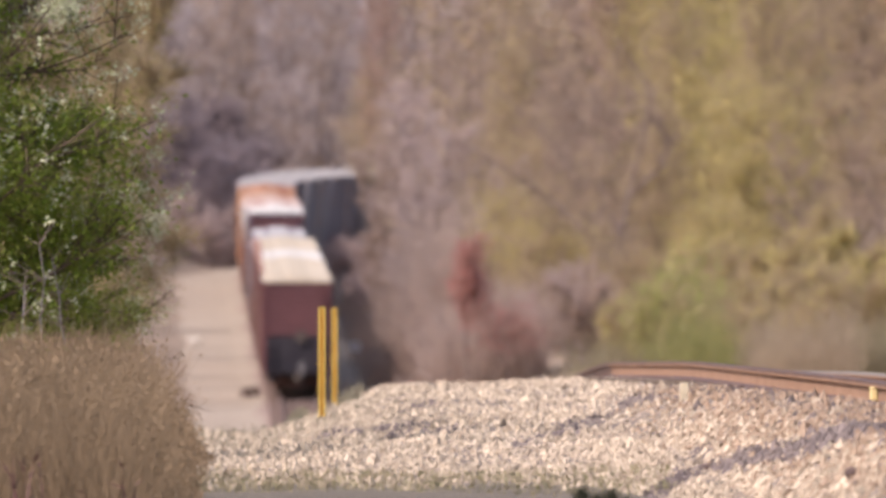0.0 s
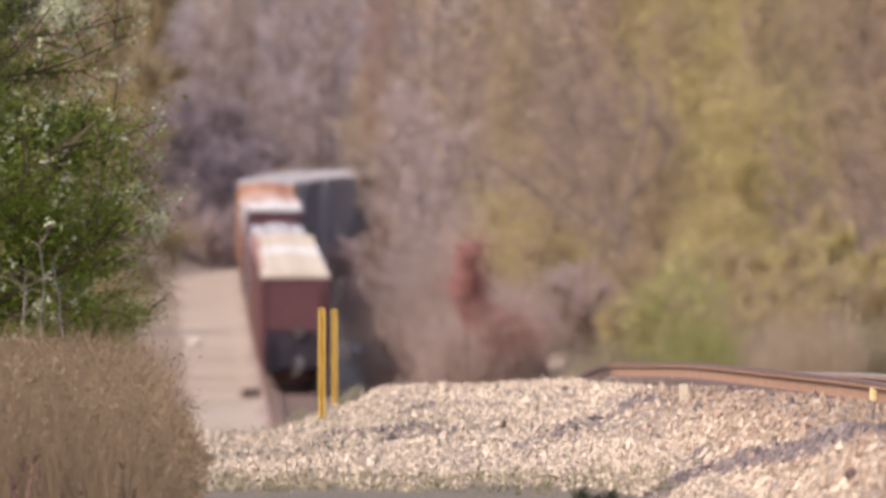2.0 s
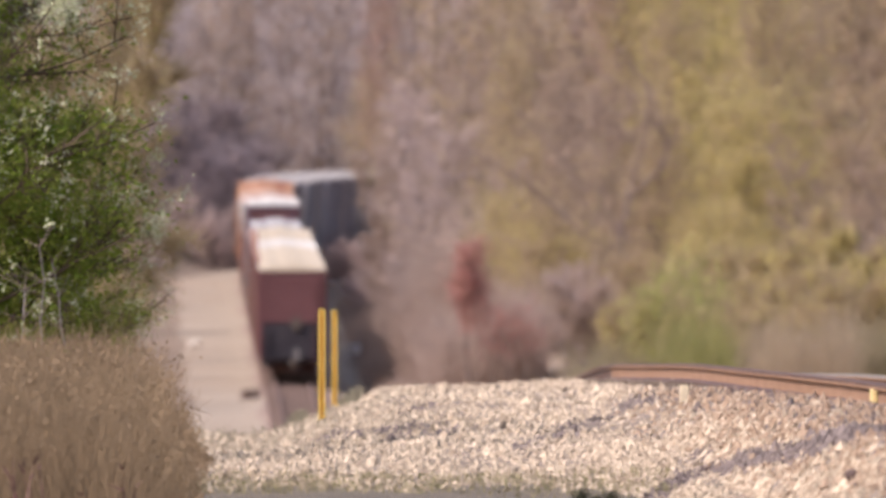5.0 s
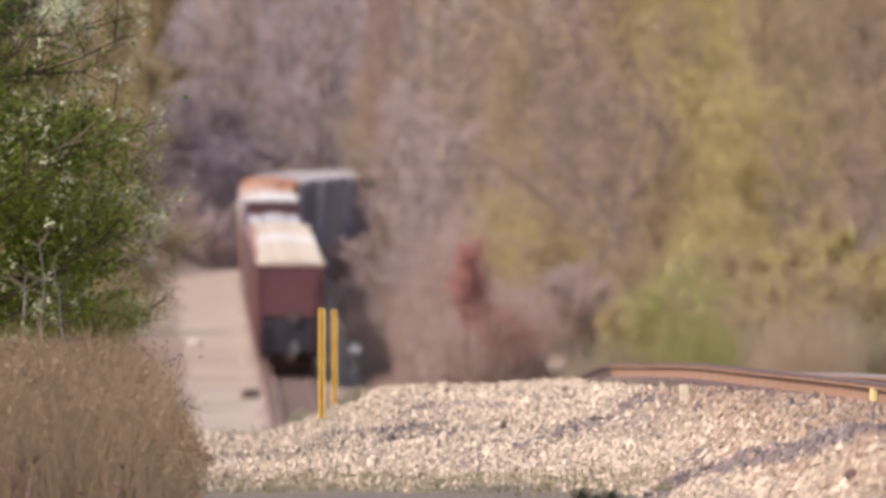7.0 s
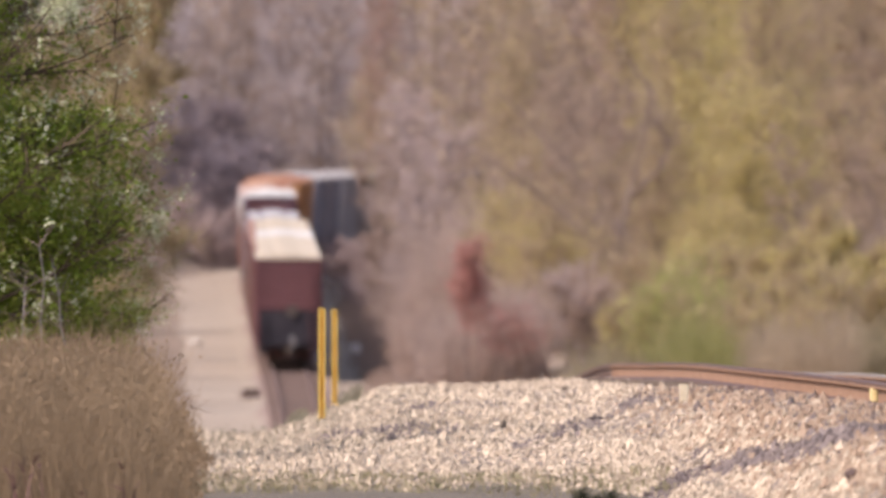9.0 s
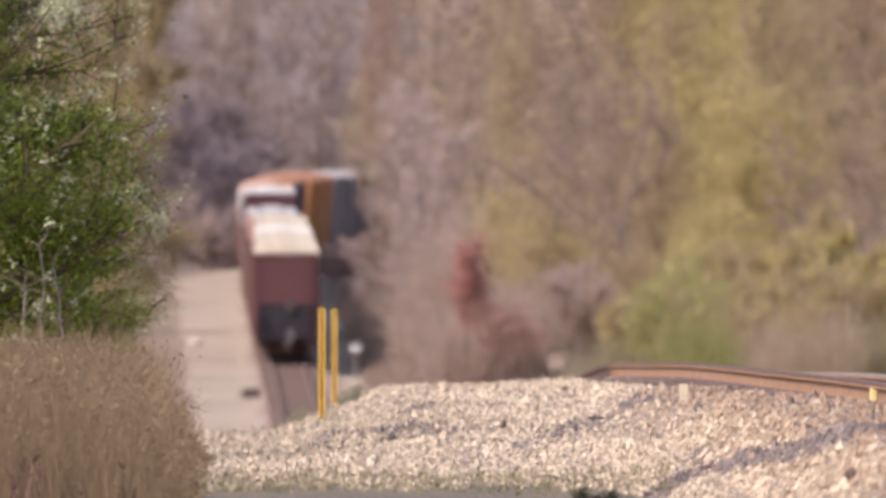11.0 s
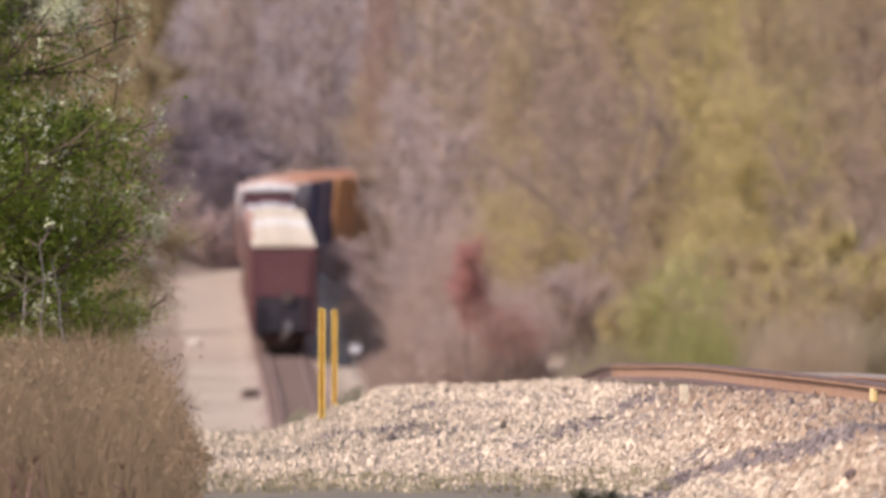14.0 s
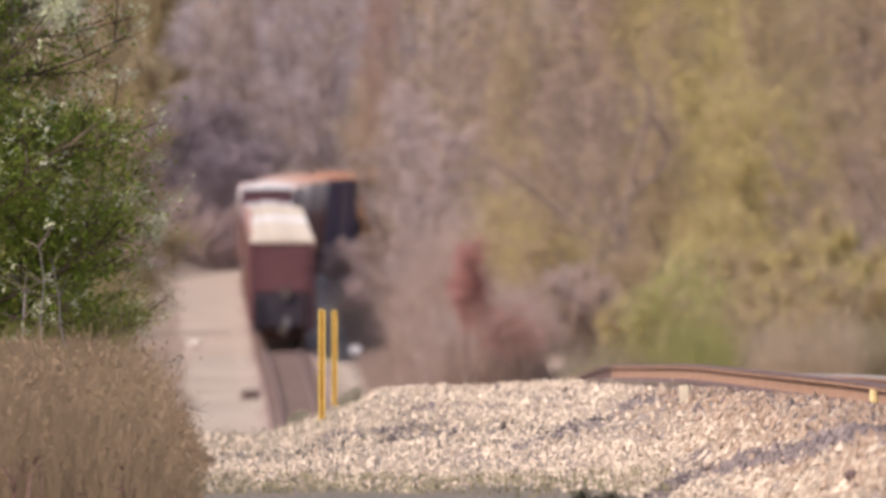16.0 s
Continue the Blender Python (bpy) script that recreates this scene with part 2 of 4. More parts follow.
# ---- the line and the ground ----
CURVE_AT, RADIUS = 1544.0, 430.0
Z_Y = np.array([-400, 60, 120, 188, 250, 300, 330, 380, 480, 620, 800, 980, 1080, 1150, 1229, 1340, 1450, 1500, 1545, 1590, 1640, 1750, 2000, 6000], float)
Z_Z = np.array([-0.80, -0.80, -0.82, -0.87, -1.00, -1.21, -1.54, -2.2, -3.5, -5.3, -7.4, -8.9, -8.85, -7.95, -6.50, -4.46, -2.55, -2.00, -1.38, -0.80, -0.45, -0.3, 0.0, 0.0])
_fy = np.arange(-400, 6000.5, 1.0)
_fz = np.interp(_fy, Z_Y, Z_Z)
_k = np.hanning(31)
_fz = np.convolve(np.pad(_fz, 15, mode="edge"), _k / _k.sum(), "valid")


X_Y = np.array([-400, 188, 314, 700, 1229, 1331, 1450, 1520, 1600, 6000], float)
X_X = np.array([9.20, 3.57, 2.36, -1.35, -6.32, -7.57, -8.86, -9.55, -10.30, -50.0])
_lx = np.interp(_fy, X_Y, X_X)
_k = np.hanning(71)
_lx = np.convolve(np.pad(_lx, 35, mode="reflect", reflect_type="odd"), _k / _k.sum(), "valid")


def line_x(y):
    """The track's centre line."""
    d = np.clip(y - CURVE_AT, 0.0, 130.0)
    return np.interp(y, _fy, _lx) + d * d / (2 * RADIUS) + np.clip(y - CURVE_AT - 130.0, 0.0, None) * (130.0 / RADIUS + 0.009)


def rail_z(y):
    """The height of the rails' tops."""
    return np.interp(y, _fy, _fz) + EYE


def smooth(a, b, t):
    t = np.clip((t - a) / (b - a), 0.0, 1.0)
    return t * t * (3 - 2 * t)


def ground(x, y):
    """The height of the ground."""
    x, y = np.asarray(x, float), np.asarray(y, float)
    u = x - line_x(y)
    rz = rail_z(y)
    tie = rz - 0.20
    far = smooth(360, 900, y)
    # the near verge: low in front, rising to the wide gravel pad
    low = EYE - 1.46 + 0.0 * y
    pad = low + (tie - 0.07 - low) * smooth(150, 262, y)
    edge = smooth(-1.55, -2.1, u)
    near = tie + (np.minimum(pad, tie - 0.07) - tie) * edge
    near = near - 0.48 * smooth(-2.9, -4.9, u) * smooth(170, 250, y) - 0.10 * smooth(-2.95, -3.6, u) * smooth(-4.9, -4.3, u) * smooth(270, 296, y)
    near = near + 0.06 * smooth(0.66, 0.5, np.abs(u)) + 0.05 * smooth(0.85, 1.0, u) * smooth(1.6, 1.4, u)
    near = near + 0.06 * smooth(235, 195, y) * smooth(-1.7, -1.5, u) * smooth(-0.8, -0.95, u)
    near = near + 0.07 * smooth(302, 312, y) * smooth(350, 335, y) * smooth(-0.78, -0.95, u)
    near = near - 0.033 * np.clip(u + 0.755, 0.0, 2.4) - 0.55 * smooth(1.7, 2.8, u)
    # the far line: a road on one side, banks on both
    road = rz - 0.32 - 0.10 * smooth(-1.4, -2.4, u)
    road = road + 0.32 * np.clip(-7.0 - u, 0, 30) * 0.9 + 0.10 * np.clip(-37 - u, 0, 300)
    road = road - 0.35 * smooth(1.5, 2.6, u) + 0.30 * np.clip(u - 3.2, 0, 14) + 0.12 * np.clip(u - 17, 0, 300)
    z = near + (road - near) * far
    hill = 75.0 * smooth(1750, 3000, y + 0.4 * np.abs(x))
    wob = 0.03 * np.sin(x * 1.7 + y * 0.13) + 0.025 * np.sin(y * 0.21 - x * 0.9)
    wide = smooth(3, 9, np.abs(u))
    roll = 0.045 * np.sin(y * 0.33 + x * 1.1) + 0.04 * np.sin(y * 0.19 - x * 1.9 + 1.0) + 0.022 * np.sin(x * 3.3 + y * 0.7)
    z = z + (0.12 + 0.28 * smooth(-3.9, -3.3, u)) * roll * (1 - far) * smooth(-1.5, -2.2, u) * smooth(120, 160, y)
    z = z + hill + wob * (0.35 - 0.27 * far + 2.5 * wide * far)
    out = float(z) if z.ndim == 0 else z
    return out


def build_ground():
    us = np.concatenate([-np.geomspace(3200, 24, 26), np.arange(-20, -8, 1.0), np.arange(-8, 5, 0.25), np.arange(5, 20, 1.0), np.geomspace(22, 3200, 26)])
    ys = np.concatenate([np.arange(-400, 100, 50), np.arange(100, 340, 1.5), np.arange(340, 1180, 12), np.arange(1180, 1760, 4), np.geomspace(1765, 5500, 40)])
    yy, uu = np.meshgrid(ys, us, indexing="ij")
    xx = line_x(np.minimum(yy, 1700)) + uu
    zz = ground(xx, yy)
    v = np.stack([xx, yy, zz], -1).reshape(-1, 3)
    nu = len(us)
    i, j = np.meshgrid(np.arange(len(ys) - 1), np.arange(nu - 1), indexing="ij")
    o = i * nu + j
    f = np.stack([o, o + 1, o + nu + 1, o + nu], -1).reshape(-1, 4)
    me = array_mesh("ground", v, f, M_DIRT, M_PAD, M_ROAD, M_BED, M_SOIL)
    rng = np.random.default_rng(5)
    cu, cy = us[j.ravel()] + 0.1, ys[i.ravel()]
    cu = cu + 0.18 * np.sin(cy * 0.11) + rng.normal(0, 0.12, len(cu))
    slot = np.zeros(len(f), int)
    slot[(cy < 420) & (cu > -5.6) & (cu < 3.2)] = 1
    slot[(cy < 169.5) & (cu < -2.4)] = 4
    fy = (cy >= 420) & (cy < 2200)
    slot[fy & (cu > -4.75) & (cu < -1.5)] = 2
    slot[fy & (cu >= -1.5) & (cu < 1.9)] = 3
    slot[fy & (cu >= 1.9) & (cu < 3.2)] = 2
    me.polygons.foreach_set("material_index", slot.tolist())
    me.polygons.foreach_set("use_smooth", [True] * len(f))
    return tagged(new("ground", me), "dry brown ground with a pale gravel pad and tan road", "ground", kind="structure")


the_ground = build_ground()


def build_track():
    track = tagged(new("railway_track"), "single rusty railway track on pale crushed stone ballast", "railway track", kind="structure")
    ys = np.concatenate([np.arange(60, 360, 4.0), np.arange(360, 1180, 20.0), np.arange(1180, 1760, 5.0)])
    # slot 1: the dark head, and the foot darkened for the shade under it
    prof = [(-0.07, -0.172, 0), (0.07, -0.172, 0), (0.07, -0.158, 0), (0.012, -0.135, 0), (0.010, -0.052, 1), (0.037, -0.040, 1),
            (0.037, -0.008, 1), (0.025, 0.0, 1), (-0.025, 0.0, 1), (-0.037, -0.008, 1), (-0.037, -0.026, 0), (-0.037, -0.040, 0), (-0.010, -0.052, 0), (-0.012, -0.135, 1), (-0.07, -0.158, 1)]
    for side in (-0.755, 0.755):
        s = Shape()
        n = len(prof)
        cx, cz = line_x(ys), rail_z(ys) - (0.095 * smooth(420, 330, ys) if side > 0 else 0.0)
        for x, y, z in zip(cx, ys, cz):
            s.v += [(x + side + a, y, z + b) for a, b, _ in prof]
        for i in range(len(ys) - 1):
            for j in range(n):
                s.f.append((i * n + j, i * n + (j + 1) % n, (i + 1) * n + (j + 1) % n, (i + 1) * n + j))
                # between 292 and 360 m the whole rail takes the dark colour as shade
                s.k.append(2 if ys[i] > 600 else 1 if 292 < ys[i] < 360 else 3 if side > 0 and 5 <= j <= 9 else prof[j][2])
        part("rail", s, (M_RAIL, M_RAILHEAD_SHADE, M_FARRAIL, M_SHINYHEAD), track, "rust-brown steel rail with a dark worn head, foot and end coloured for shade")
    tie = Shape()
    tie.box(-1.3, 1.3, -0.115, 0.115, -0.19, 0.0, 0, 0.02)
    tie = tie.mesh("tie", M_TIE)
    rng = random.Random(4)
    for i in range(280):
        y = 178.0 + i * 0.52
        ob = part("tie", tie, None, track)
        ob.matrix_local = pose(float(line_x(y)) + rng.uniform(-0.03, 0.03), y, float(rail_z(y)) - 0.199 + rng.uniform(-0.006, 0.004), 0, 1.9, rng.uniform(-1.2, 1.2))
    far = Shape()
    for i in range(3040):
        y = 60.0 + i * 0.56
        if 177.6 < y < 323.4:
            continue
        far_x, far_z = float(line_x(y)), float(rail_z(y)) - 0.175
        far.box(far_x - 1.3, far_x + 1.3, y - 0.115, y + 0.115, far_z - 0.16, far_z)
    tagged(part("distant_ties", far, M_FARTIE, track), kind="stuff")
    mark = Shape()
    mark.box(-0.016, 0.016, -0.55, 0.55, -0.125, -0.042, 0, 0.004)
    ob = part("painted_mark", mark, M_MARK, track, "pale yellow paint mark on the rail web")
    y = 184.6
    ob.matrix_local = pose(float(line_x(y)) - 0.755 - 0.030, y, float(rail_z(y)))


build_track()


# ---- plants ----
def blades(rng, base, way, length, width):
    """Thin triangles that taper from base along way."""
    n = len(base)
    side = np.cross(way, rng.normal(size=(n, 3)))
    side /= np.linalg.norm(side, axis=1, keepdims=True) + 1e-9
    w = np.asarray(width).reshape(-1, 1) * 0.5
    v = np.stack([base - side * w, base + side * w, base + way * np.asarray(length).reshape(-1, 1)], 1)
    return v


def petals(rng, centre, size, flat=0.0):
    """Small four-cornered leaves, turned at random; flat draws their faces upward."""
    n = len(centre)
    a = rng.normal(size=(n, 3))
    a[:, 2] *= 1 - flat
    a /= np.linalg.norm(a, axis=1, keepdims=True)
    b = np.cross(a, rng.normal(size=(n, 3)) + np.array([0, 0, 2.0 * flat]))
    b /= np.linalg.norm(b, axis=1, keepdims=True) + 1e-9
    s = np.asarray(size).reshape(-1, 1)
    return np.stack([centre - a * s, centre - b * s * 0.45 + a * s * 0.1, centre + a * s, centre + b * s * 0.45 + a * s * 0.1], 1)


def crown_mesh(name, tris, quads, mats):
    """One mesh of twigs (first material) and leaves (second)."""
    nt, nq, corners = len(tris), len(quads), quads.shape[1]
    v = np.concatenate([tris.reshape(-1, 3), quads.reshape(-1, 3)]) if nq else tris.reshape(-1, 3)
    me = bpy.data.meshes.new(name)
    f = np.arange(nt * 3).reshape(-1, 3).tolist()
    if nq:
        f += (nt * 3 + np.arange(nq * corners).reshape(-1, corners)).tolist()
    me.from_pydata(v.tolist(), [], f)
    for m in mats:
        me.materials.append(m)
    me.polygons.foreach_set("material_index", [0] * nt + [1] * nq)
    me.update()
    return me


def skeleton_of(rng, height, spread, limbs, trunk_r, low=0.25, lift=0.55):
    """A tapered trunk with limbs and branches: tube segments, and the thin ends that bear twigs."""
    segs, ends = [], []
    p = np.zeros(3)
    way = np.array([rng.normal(0, 0.04), rng.normal(0, 0.04), 1.0])
    steps = 8
    pts = [p]
    for i in range(steps):
        way = way + np.array([rng.normal(0, 0.08), rng.normal(0, 0.08), 0])
        way /= np.linalg.norm(way)
        p = p + way * height * 0.93 / steps
        pts.append(p)
    rad = [trunk_r * (1 - i / (steps + 0.6)) ** 0.8 for i in range(steps + 1)]
    for i in range(steps):
        segs.append((pts[i], pts[i + 1], rad[i], rad[i + 1]))
    ends.append((pts[-2], pts[-1]))
    for i in range(limbs):
        t = low + (0.97 - low) * (i + rng.random()) / limbs
        j = min(int(t * steps), steps - 1)
        q = pts[j] + (pts[j + 1] - pts[j]) * (t * steps - j)
        r = rad[j] * 0.5
        g = i * 2.4 + rng.normal(0, 0.4)
        reach = spread * (1.05 - 0.75 * max(0.0, t - 0.35)) * rng.uniform(0.7, 1.1)
        d = np.array([math.cos(g), math.sin(g), lift + rng.normal(0, 0.15)])
        d /= np.linalg.norm(d)
        n = 4
        for k in range(n):
            q2 = q + d * reach / n
            r2 = r * 0.68
            segs.append((q, q2, r, r2))
            for _ in range(2):
                e = d + rng.normal(0, 0.55, 3) + np.array([0, 0, 0.15])
                e /= np.linalg.norm(e)
                b = q + (q2 - q) * rng.random()
                b2 = b + e * reach * rng.uniform(0.2, 0.42)
                segs.append((b, b2, r2 * 0.5, r2 * 0.2))
                ends.append((b, b2))
            q, r = q2, r2
            d = d + rng.normal(0, 0.22, 3) + np.array([0, 0, 0.06])
            d /= np.linalg.norm(d)
        ends.append((q - d * reach / n, q))
    return segs, ends


def tree(name, seed, height, spread, mats, label, limbs=26, trunk_r=0.16, twigs=2000, leaves=1700, twig=(0.5, 0.041), leaf=0.13, low=0.06, bark=None, group="woodland trees", lift=0.55, fuzz=0.16):
    rng = np.random.default_rng(seed)
    ob = tagged(new(name), label, "tree" if height > 3.2 else "shrub", group)
    segs, ends = skeleton_of(rng, height, spread, limbs, trunk_r, low, lift)
    s = Shape()
    for a, b, r0, r1 in segs:
        s.tube(a, b, r0, r1, 5 if r0 > 0.05 else 3, caps=False)
    part("trunk", s, bark or BARK, ob)
    e0 = np.array([a for a, _ in ends])
    e1 = np.array([b for _, b in ends])
    i = rng.integers(0, len(ends), twigs)
    base = e0[i] + (e1[i] - e0[i]) * rng.random((twigs, 1)) * 1.1
    way = (e1[i] - e0[i]) / (np.linalg.norm(e1[i] - e0[i], axis=1, keepdims=True) + 1e-9) + rng.normal(0, 0.6, (twigs, 3)) + np.array([0, 0, 0.25])
    way /= np.linalg.norm(way, axis=1, keepdims=True)
    tri = blades(rng, base, way, rng.uniform(0.5, 1.3, twigs) * twig[0], rng.uniform(0.6, 1.4, twigs) * twig[1])
    i = rng.integers(0, len(ends), leaves)
    c = e0[i] + (e1[i] - e0[i]) * (0.2 + 0.95 * rng.random((leaves, 1))) + rng.normal(0, fuzz * spread * 0.5, (leaves, 3))
    way = rng.normal(0, 1, (leaves, 3))
    way /= np.linalg.norm(way, axis=1, keepdims=True)
    size = rng.uniform(0.7, 1.5, leaves) * leaf
    part("crown", crown_mesh("crown", tri, blades(rng, c, way, size * 1.7, size * 1.1), mats), None, ob)
    return ob


def woods():
    kinds = {
        "brown": [tree("bare_tree", 11, 15, 3.6, (L_BROWN, L_BROWN), "bare brown tree with fine budding twigs on the slope"),
                  tree("bare_tree", 12, 17, 3.2, (L_BROWN, L_TAN), "bare brown tree with tan spring buds on the slope")],
        "purple": [tree("bare_tree", 21, 16, 3.4, (L_MAUVE, L_MAUVE), "grey-purple leafless tree deep in the woods"),
                   tree("bare_tree", 22, 18, 3.8, (L_MAUVE, L_BROWN), "grey leafless tree with brown twig tips")],
        "grey": [tree("bare_tree", 23, 16, 3.4, (L_PURPLE, L_BROWN), "bare grey-brown tree on the wooded slope"),
                 tree("bare_tree", 24, 15, 3.6, (L_PURPLE, L_PURPLE), "bare grey tree with fine twigs on the wooded slope")],
        "umber": [tree("bare_tree", 25, 16, 3.5, (L_DUSK, L_BROWN), "bare dark brown tree among the budding wood")],
        "tan": [tree("budding_tree", 31, 14, 3.4, (L_BROWN, L_TAN), "tall tree with tan spring buds", leaves=3600)],
        "yellow": [tree("spring_tree", 41, 13, 3.6, (L_BROWN, L_YELLOW), "tree with sparse yellow-green spring leaves", leaves=3600, leaf=0.16),
                   tree("spring_tree", 42, 16, 3.8, (L_TAN, L_YELLOW), "tall tree in young yellow-green leaf", leaves=3800, leaf=0.16)],
        "leafing": [tree("leafing_tree", 43, 10, 2.7, (L_TAN, L_YELLOW), "round-headed tree in thin yellow-green spring leaf", 24, 0.11, 1500, 5200, (0.5, 0.03), 0.075, 0.36, fuzz=0.46)],
        "flushed": [tree("flushed_tree", 44, 10, 2.7, (L_BROWN, L_OCHRE), "round-headed tree flushed with tan and ochre buds", 24, 0.11, 2000, 4200, (0.5, 0.03), 0.08, 0.34, fuzz=0.4)],
        "green": [tree("green_shrub", 51, 3.0, 1.5, (L_TAN, L_GREEN), "bright green leafing shrub at the wood's edge", 12, 0.04, 1100, 2300, (0.6, 0.02), 0.07, 0.05, lift=1.5, fuzz=0.4)],
        "straw": [tree("tan_shrub", 55, 3.0, 1.2, (L_TAN, L_YELLOW), "pale tan and yellow thicket at the wood's edge", 12, 0.03, 1900, 700, (0.75, 0.026), 0.09, 0.02, lift=1.6, fuzz=0.3)],
        "lime": [tree("lime_shrub", 56, 3.2, 1.5, (L_BROWN, L_YELLOW), "yellow-green leafing shrub at the wood's edge", 14, 0.05, 1200, 2000, (0.35, 0.02), 0.11, 0.03)],
        "thicket": [tree("grey_shrub", 73, 3.2, 1.6, (L_PURPLE, L_PURPLE), "grey-purple leafless shrub on the shaded bank", 12, 0.05, 1250, 750, (0.5, 0.026), 0.10, 0.03)],
        "dim": [tree("dark_shrub", 74, 3.2, 1.5, (L_GLOOM, L_GLOOM), "purple-brown leafless shrub deep in the wood, coloured dark for its shade", 14, 0.05, 1700, 900, (0.5, 0.028), 0.10, 0.03, fuzz=0.3)],
        "slim": [tree("slim_bare_tree", 93, 9, 1.25, (L_PURPLE, L_BROWN), "slim bare tree beside the bend of the line", 22, 0.08, 2200, 1500, (0.4, 0.026), 0.10, 0.04)],
        "maple": [tree("maple_tree", 91, 10, 2.7, (L_BROWN, L_MAPLE), "round-headed tree flushed with pinkish buds", 24, 0.11, 1800, 3000, (0.5, 0.03), 0.08, 0.36, fuzz=0.4)],
        "russet": [tree("russet_tree", 92, 10, 2.7, (L_RUSSET, L_RUSSET), "round-headed tree flushed with orange buds", 24, 0.11, 1500, 5200, (0.5, 0.03), 0.085, 0.36, fuzz=0.3)],
        "red": [tree("red_shrub", 61, 6.0, 0.8, (L_RED, L_RED), "narrow tree covered in red spring buds", 9, 0.05, 800, 900, (0.35, 0.02), 0.07, 0.66, lift=1.3, fuzz=0.6)],
        "blush": [tree("blushing_shrub", 62, 4.4, 1.3, (L_SHADOWSTEM, L_RED), "spreading shrub sparsely flushed with red buds", 10, 0.05, 700, 480, (0.4, 0.02), 0.08, 0.5, fuzz=0.6)],
        "brush": [tree("brown_shrub", 71, 3.0, 1.7, (L_PURPLE, L_BROWN), "leafless brown shrub on the railway bank", 12, 0.05, 1250, 750, (0.5, 0.026), 0.10, 0.03),
                  tree("brown_shrub", 72, 2.4, 1.5, (L_DUSK, L_BROWN), "low leafless brown shrub on the railway bank", 12, 0.05, 1250, 750, (0.45, 0.026), 0.10, 0.03)],
    }
    used = set()
    rng = random.Random(7)

    def put(kind, x, y, scale=1.0):
        src = kinds[kind][rng.randrange(len(kinds[kind]))]
        m = rest(x, y, -0.1, rng.uniform(0, 360))
        k = scale * rng.uniform(0.88, 1.12)
        if src.name not in used:
            used.add(src.name)
            src.matrix_basis = m
            src.scale = (k, k, k)
        else:
            ob = copy_thing(src, m)
            ob.scale = (k, k, k)

    def crown(kind, x, y, up, half):
        """A round-headed tree whose crown's middle is up over the eye."""
        tall = (EYE + up - ground(x, y)) / 0.70
        ob = copy_thing(kinds[kind][0], rest(x, y, -0.1, rng.uniform(0, 360))) if kind in used else kinds[kind][0]
        if kind not in used:
            used.add(kind)
            ob.matrix_basis = rest(x, y, -0.1, rng.uniform(0, 360))
        ob.scale = (half / 2.7, half / 2.7, tall / 10.0)

    # far rows across the end of the cutting
    for y in (1610, 1640, 1690):
        for i in range(15):
            x = -27 + i * 3.6 + rng.uniform(-1.2, 1.2)
            u = x - float(line_x(y))
            if -9 < u < 5:
                continue
            put(rng.choice(["purple", "purple", "grey"]) if x < -6.4 else "tan" if x < -4.4 else rng.choice(["grey", "grey", "brown"]), x, y + rng.uniform(-12, 12), 0.9 + (y - 1600) / 900)
    # the slope on the outer side of the road
    for y in (1230, 1280, 1330, 1390, 1450, 1510, 1570):
        for i in range(2):
            put(rng.choice(["brown", "purple"]), float(line_x(min(y, 1548))) - 9.0 - i * 4 + rng.uniform(-1, 1), y + rng.uniform(-12, 12), 0.55 + 0.12 * i)
    # trees added out of sight behind the near crown to shade the road
    for y in (1222, 1260, 1318, 1385, 1470):
        put("brown", float(line_x(y)) - 9.0 + rng.uniform(-0.4, 0.4), y, 0.72)
    # hidden taller trees, added so that their shadows darken the thicket
    for i in range(8):
        put("purple", -20.5 - rng.uniform(0, 4), 1580 + i * 8 + rng.uniform(-3, 3), 0.85)
    # the wood beside the track: bare trees, row behind row
    for y, u0, n, k in ((1238, 10, 7, 0.5), (1270, 8.5, 8, 0.65), (1310, 8, 9, 0.8), (1350, 8, 9, 0.95), (1400, 8.2, 9, 1.0), (1460, 8.8, 9, 1.05), (1530, 9.2, 10, 1.1), (1590, 14, 9, 1.1)):
        for i in range(n):
            x = float(line_x(min(y, 1570))) + u0 + i * 3.3 + rng.uniform(-1.0, 1.0)
            v = x * 1400 / y
            if v < 2.0:
                kind = rng.choice(["grey", "grey", "brown"])
            elif v < 5.5:
                kind = rng.choice(["brown", "tan", "brown"])
            elif v < 10.5:
                kind = rng.choice(["brown", "umber", "brown"])
            else:
                kind = rng.choice(["tan", "yellow", "yellow"]) if v < 18.0 else rng.choice(["brown", "brown", "tan"])
            put(kind, x, y + rng.uniform(-14, 14), k)
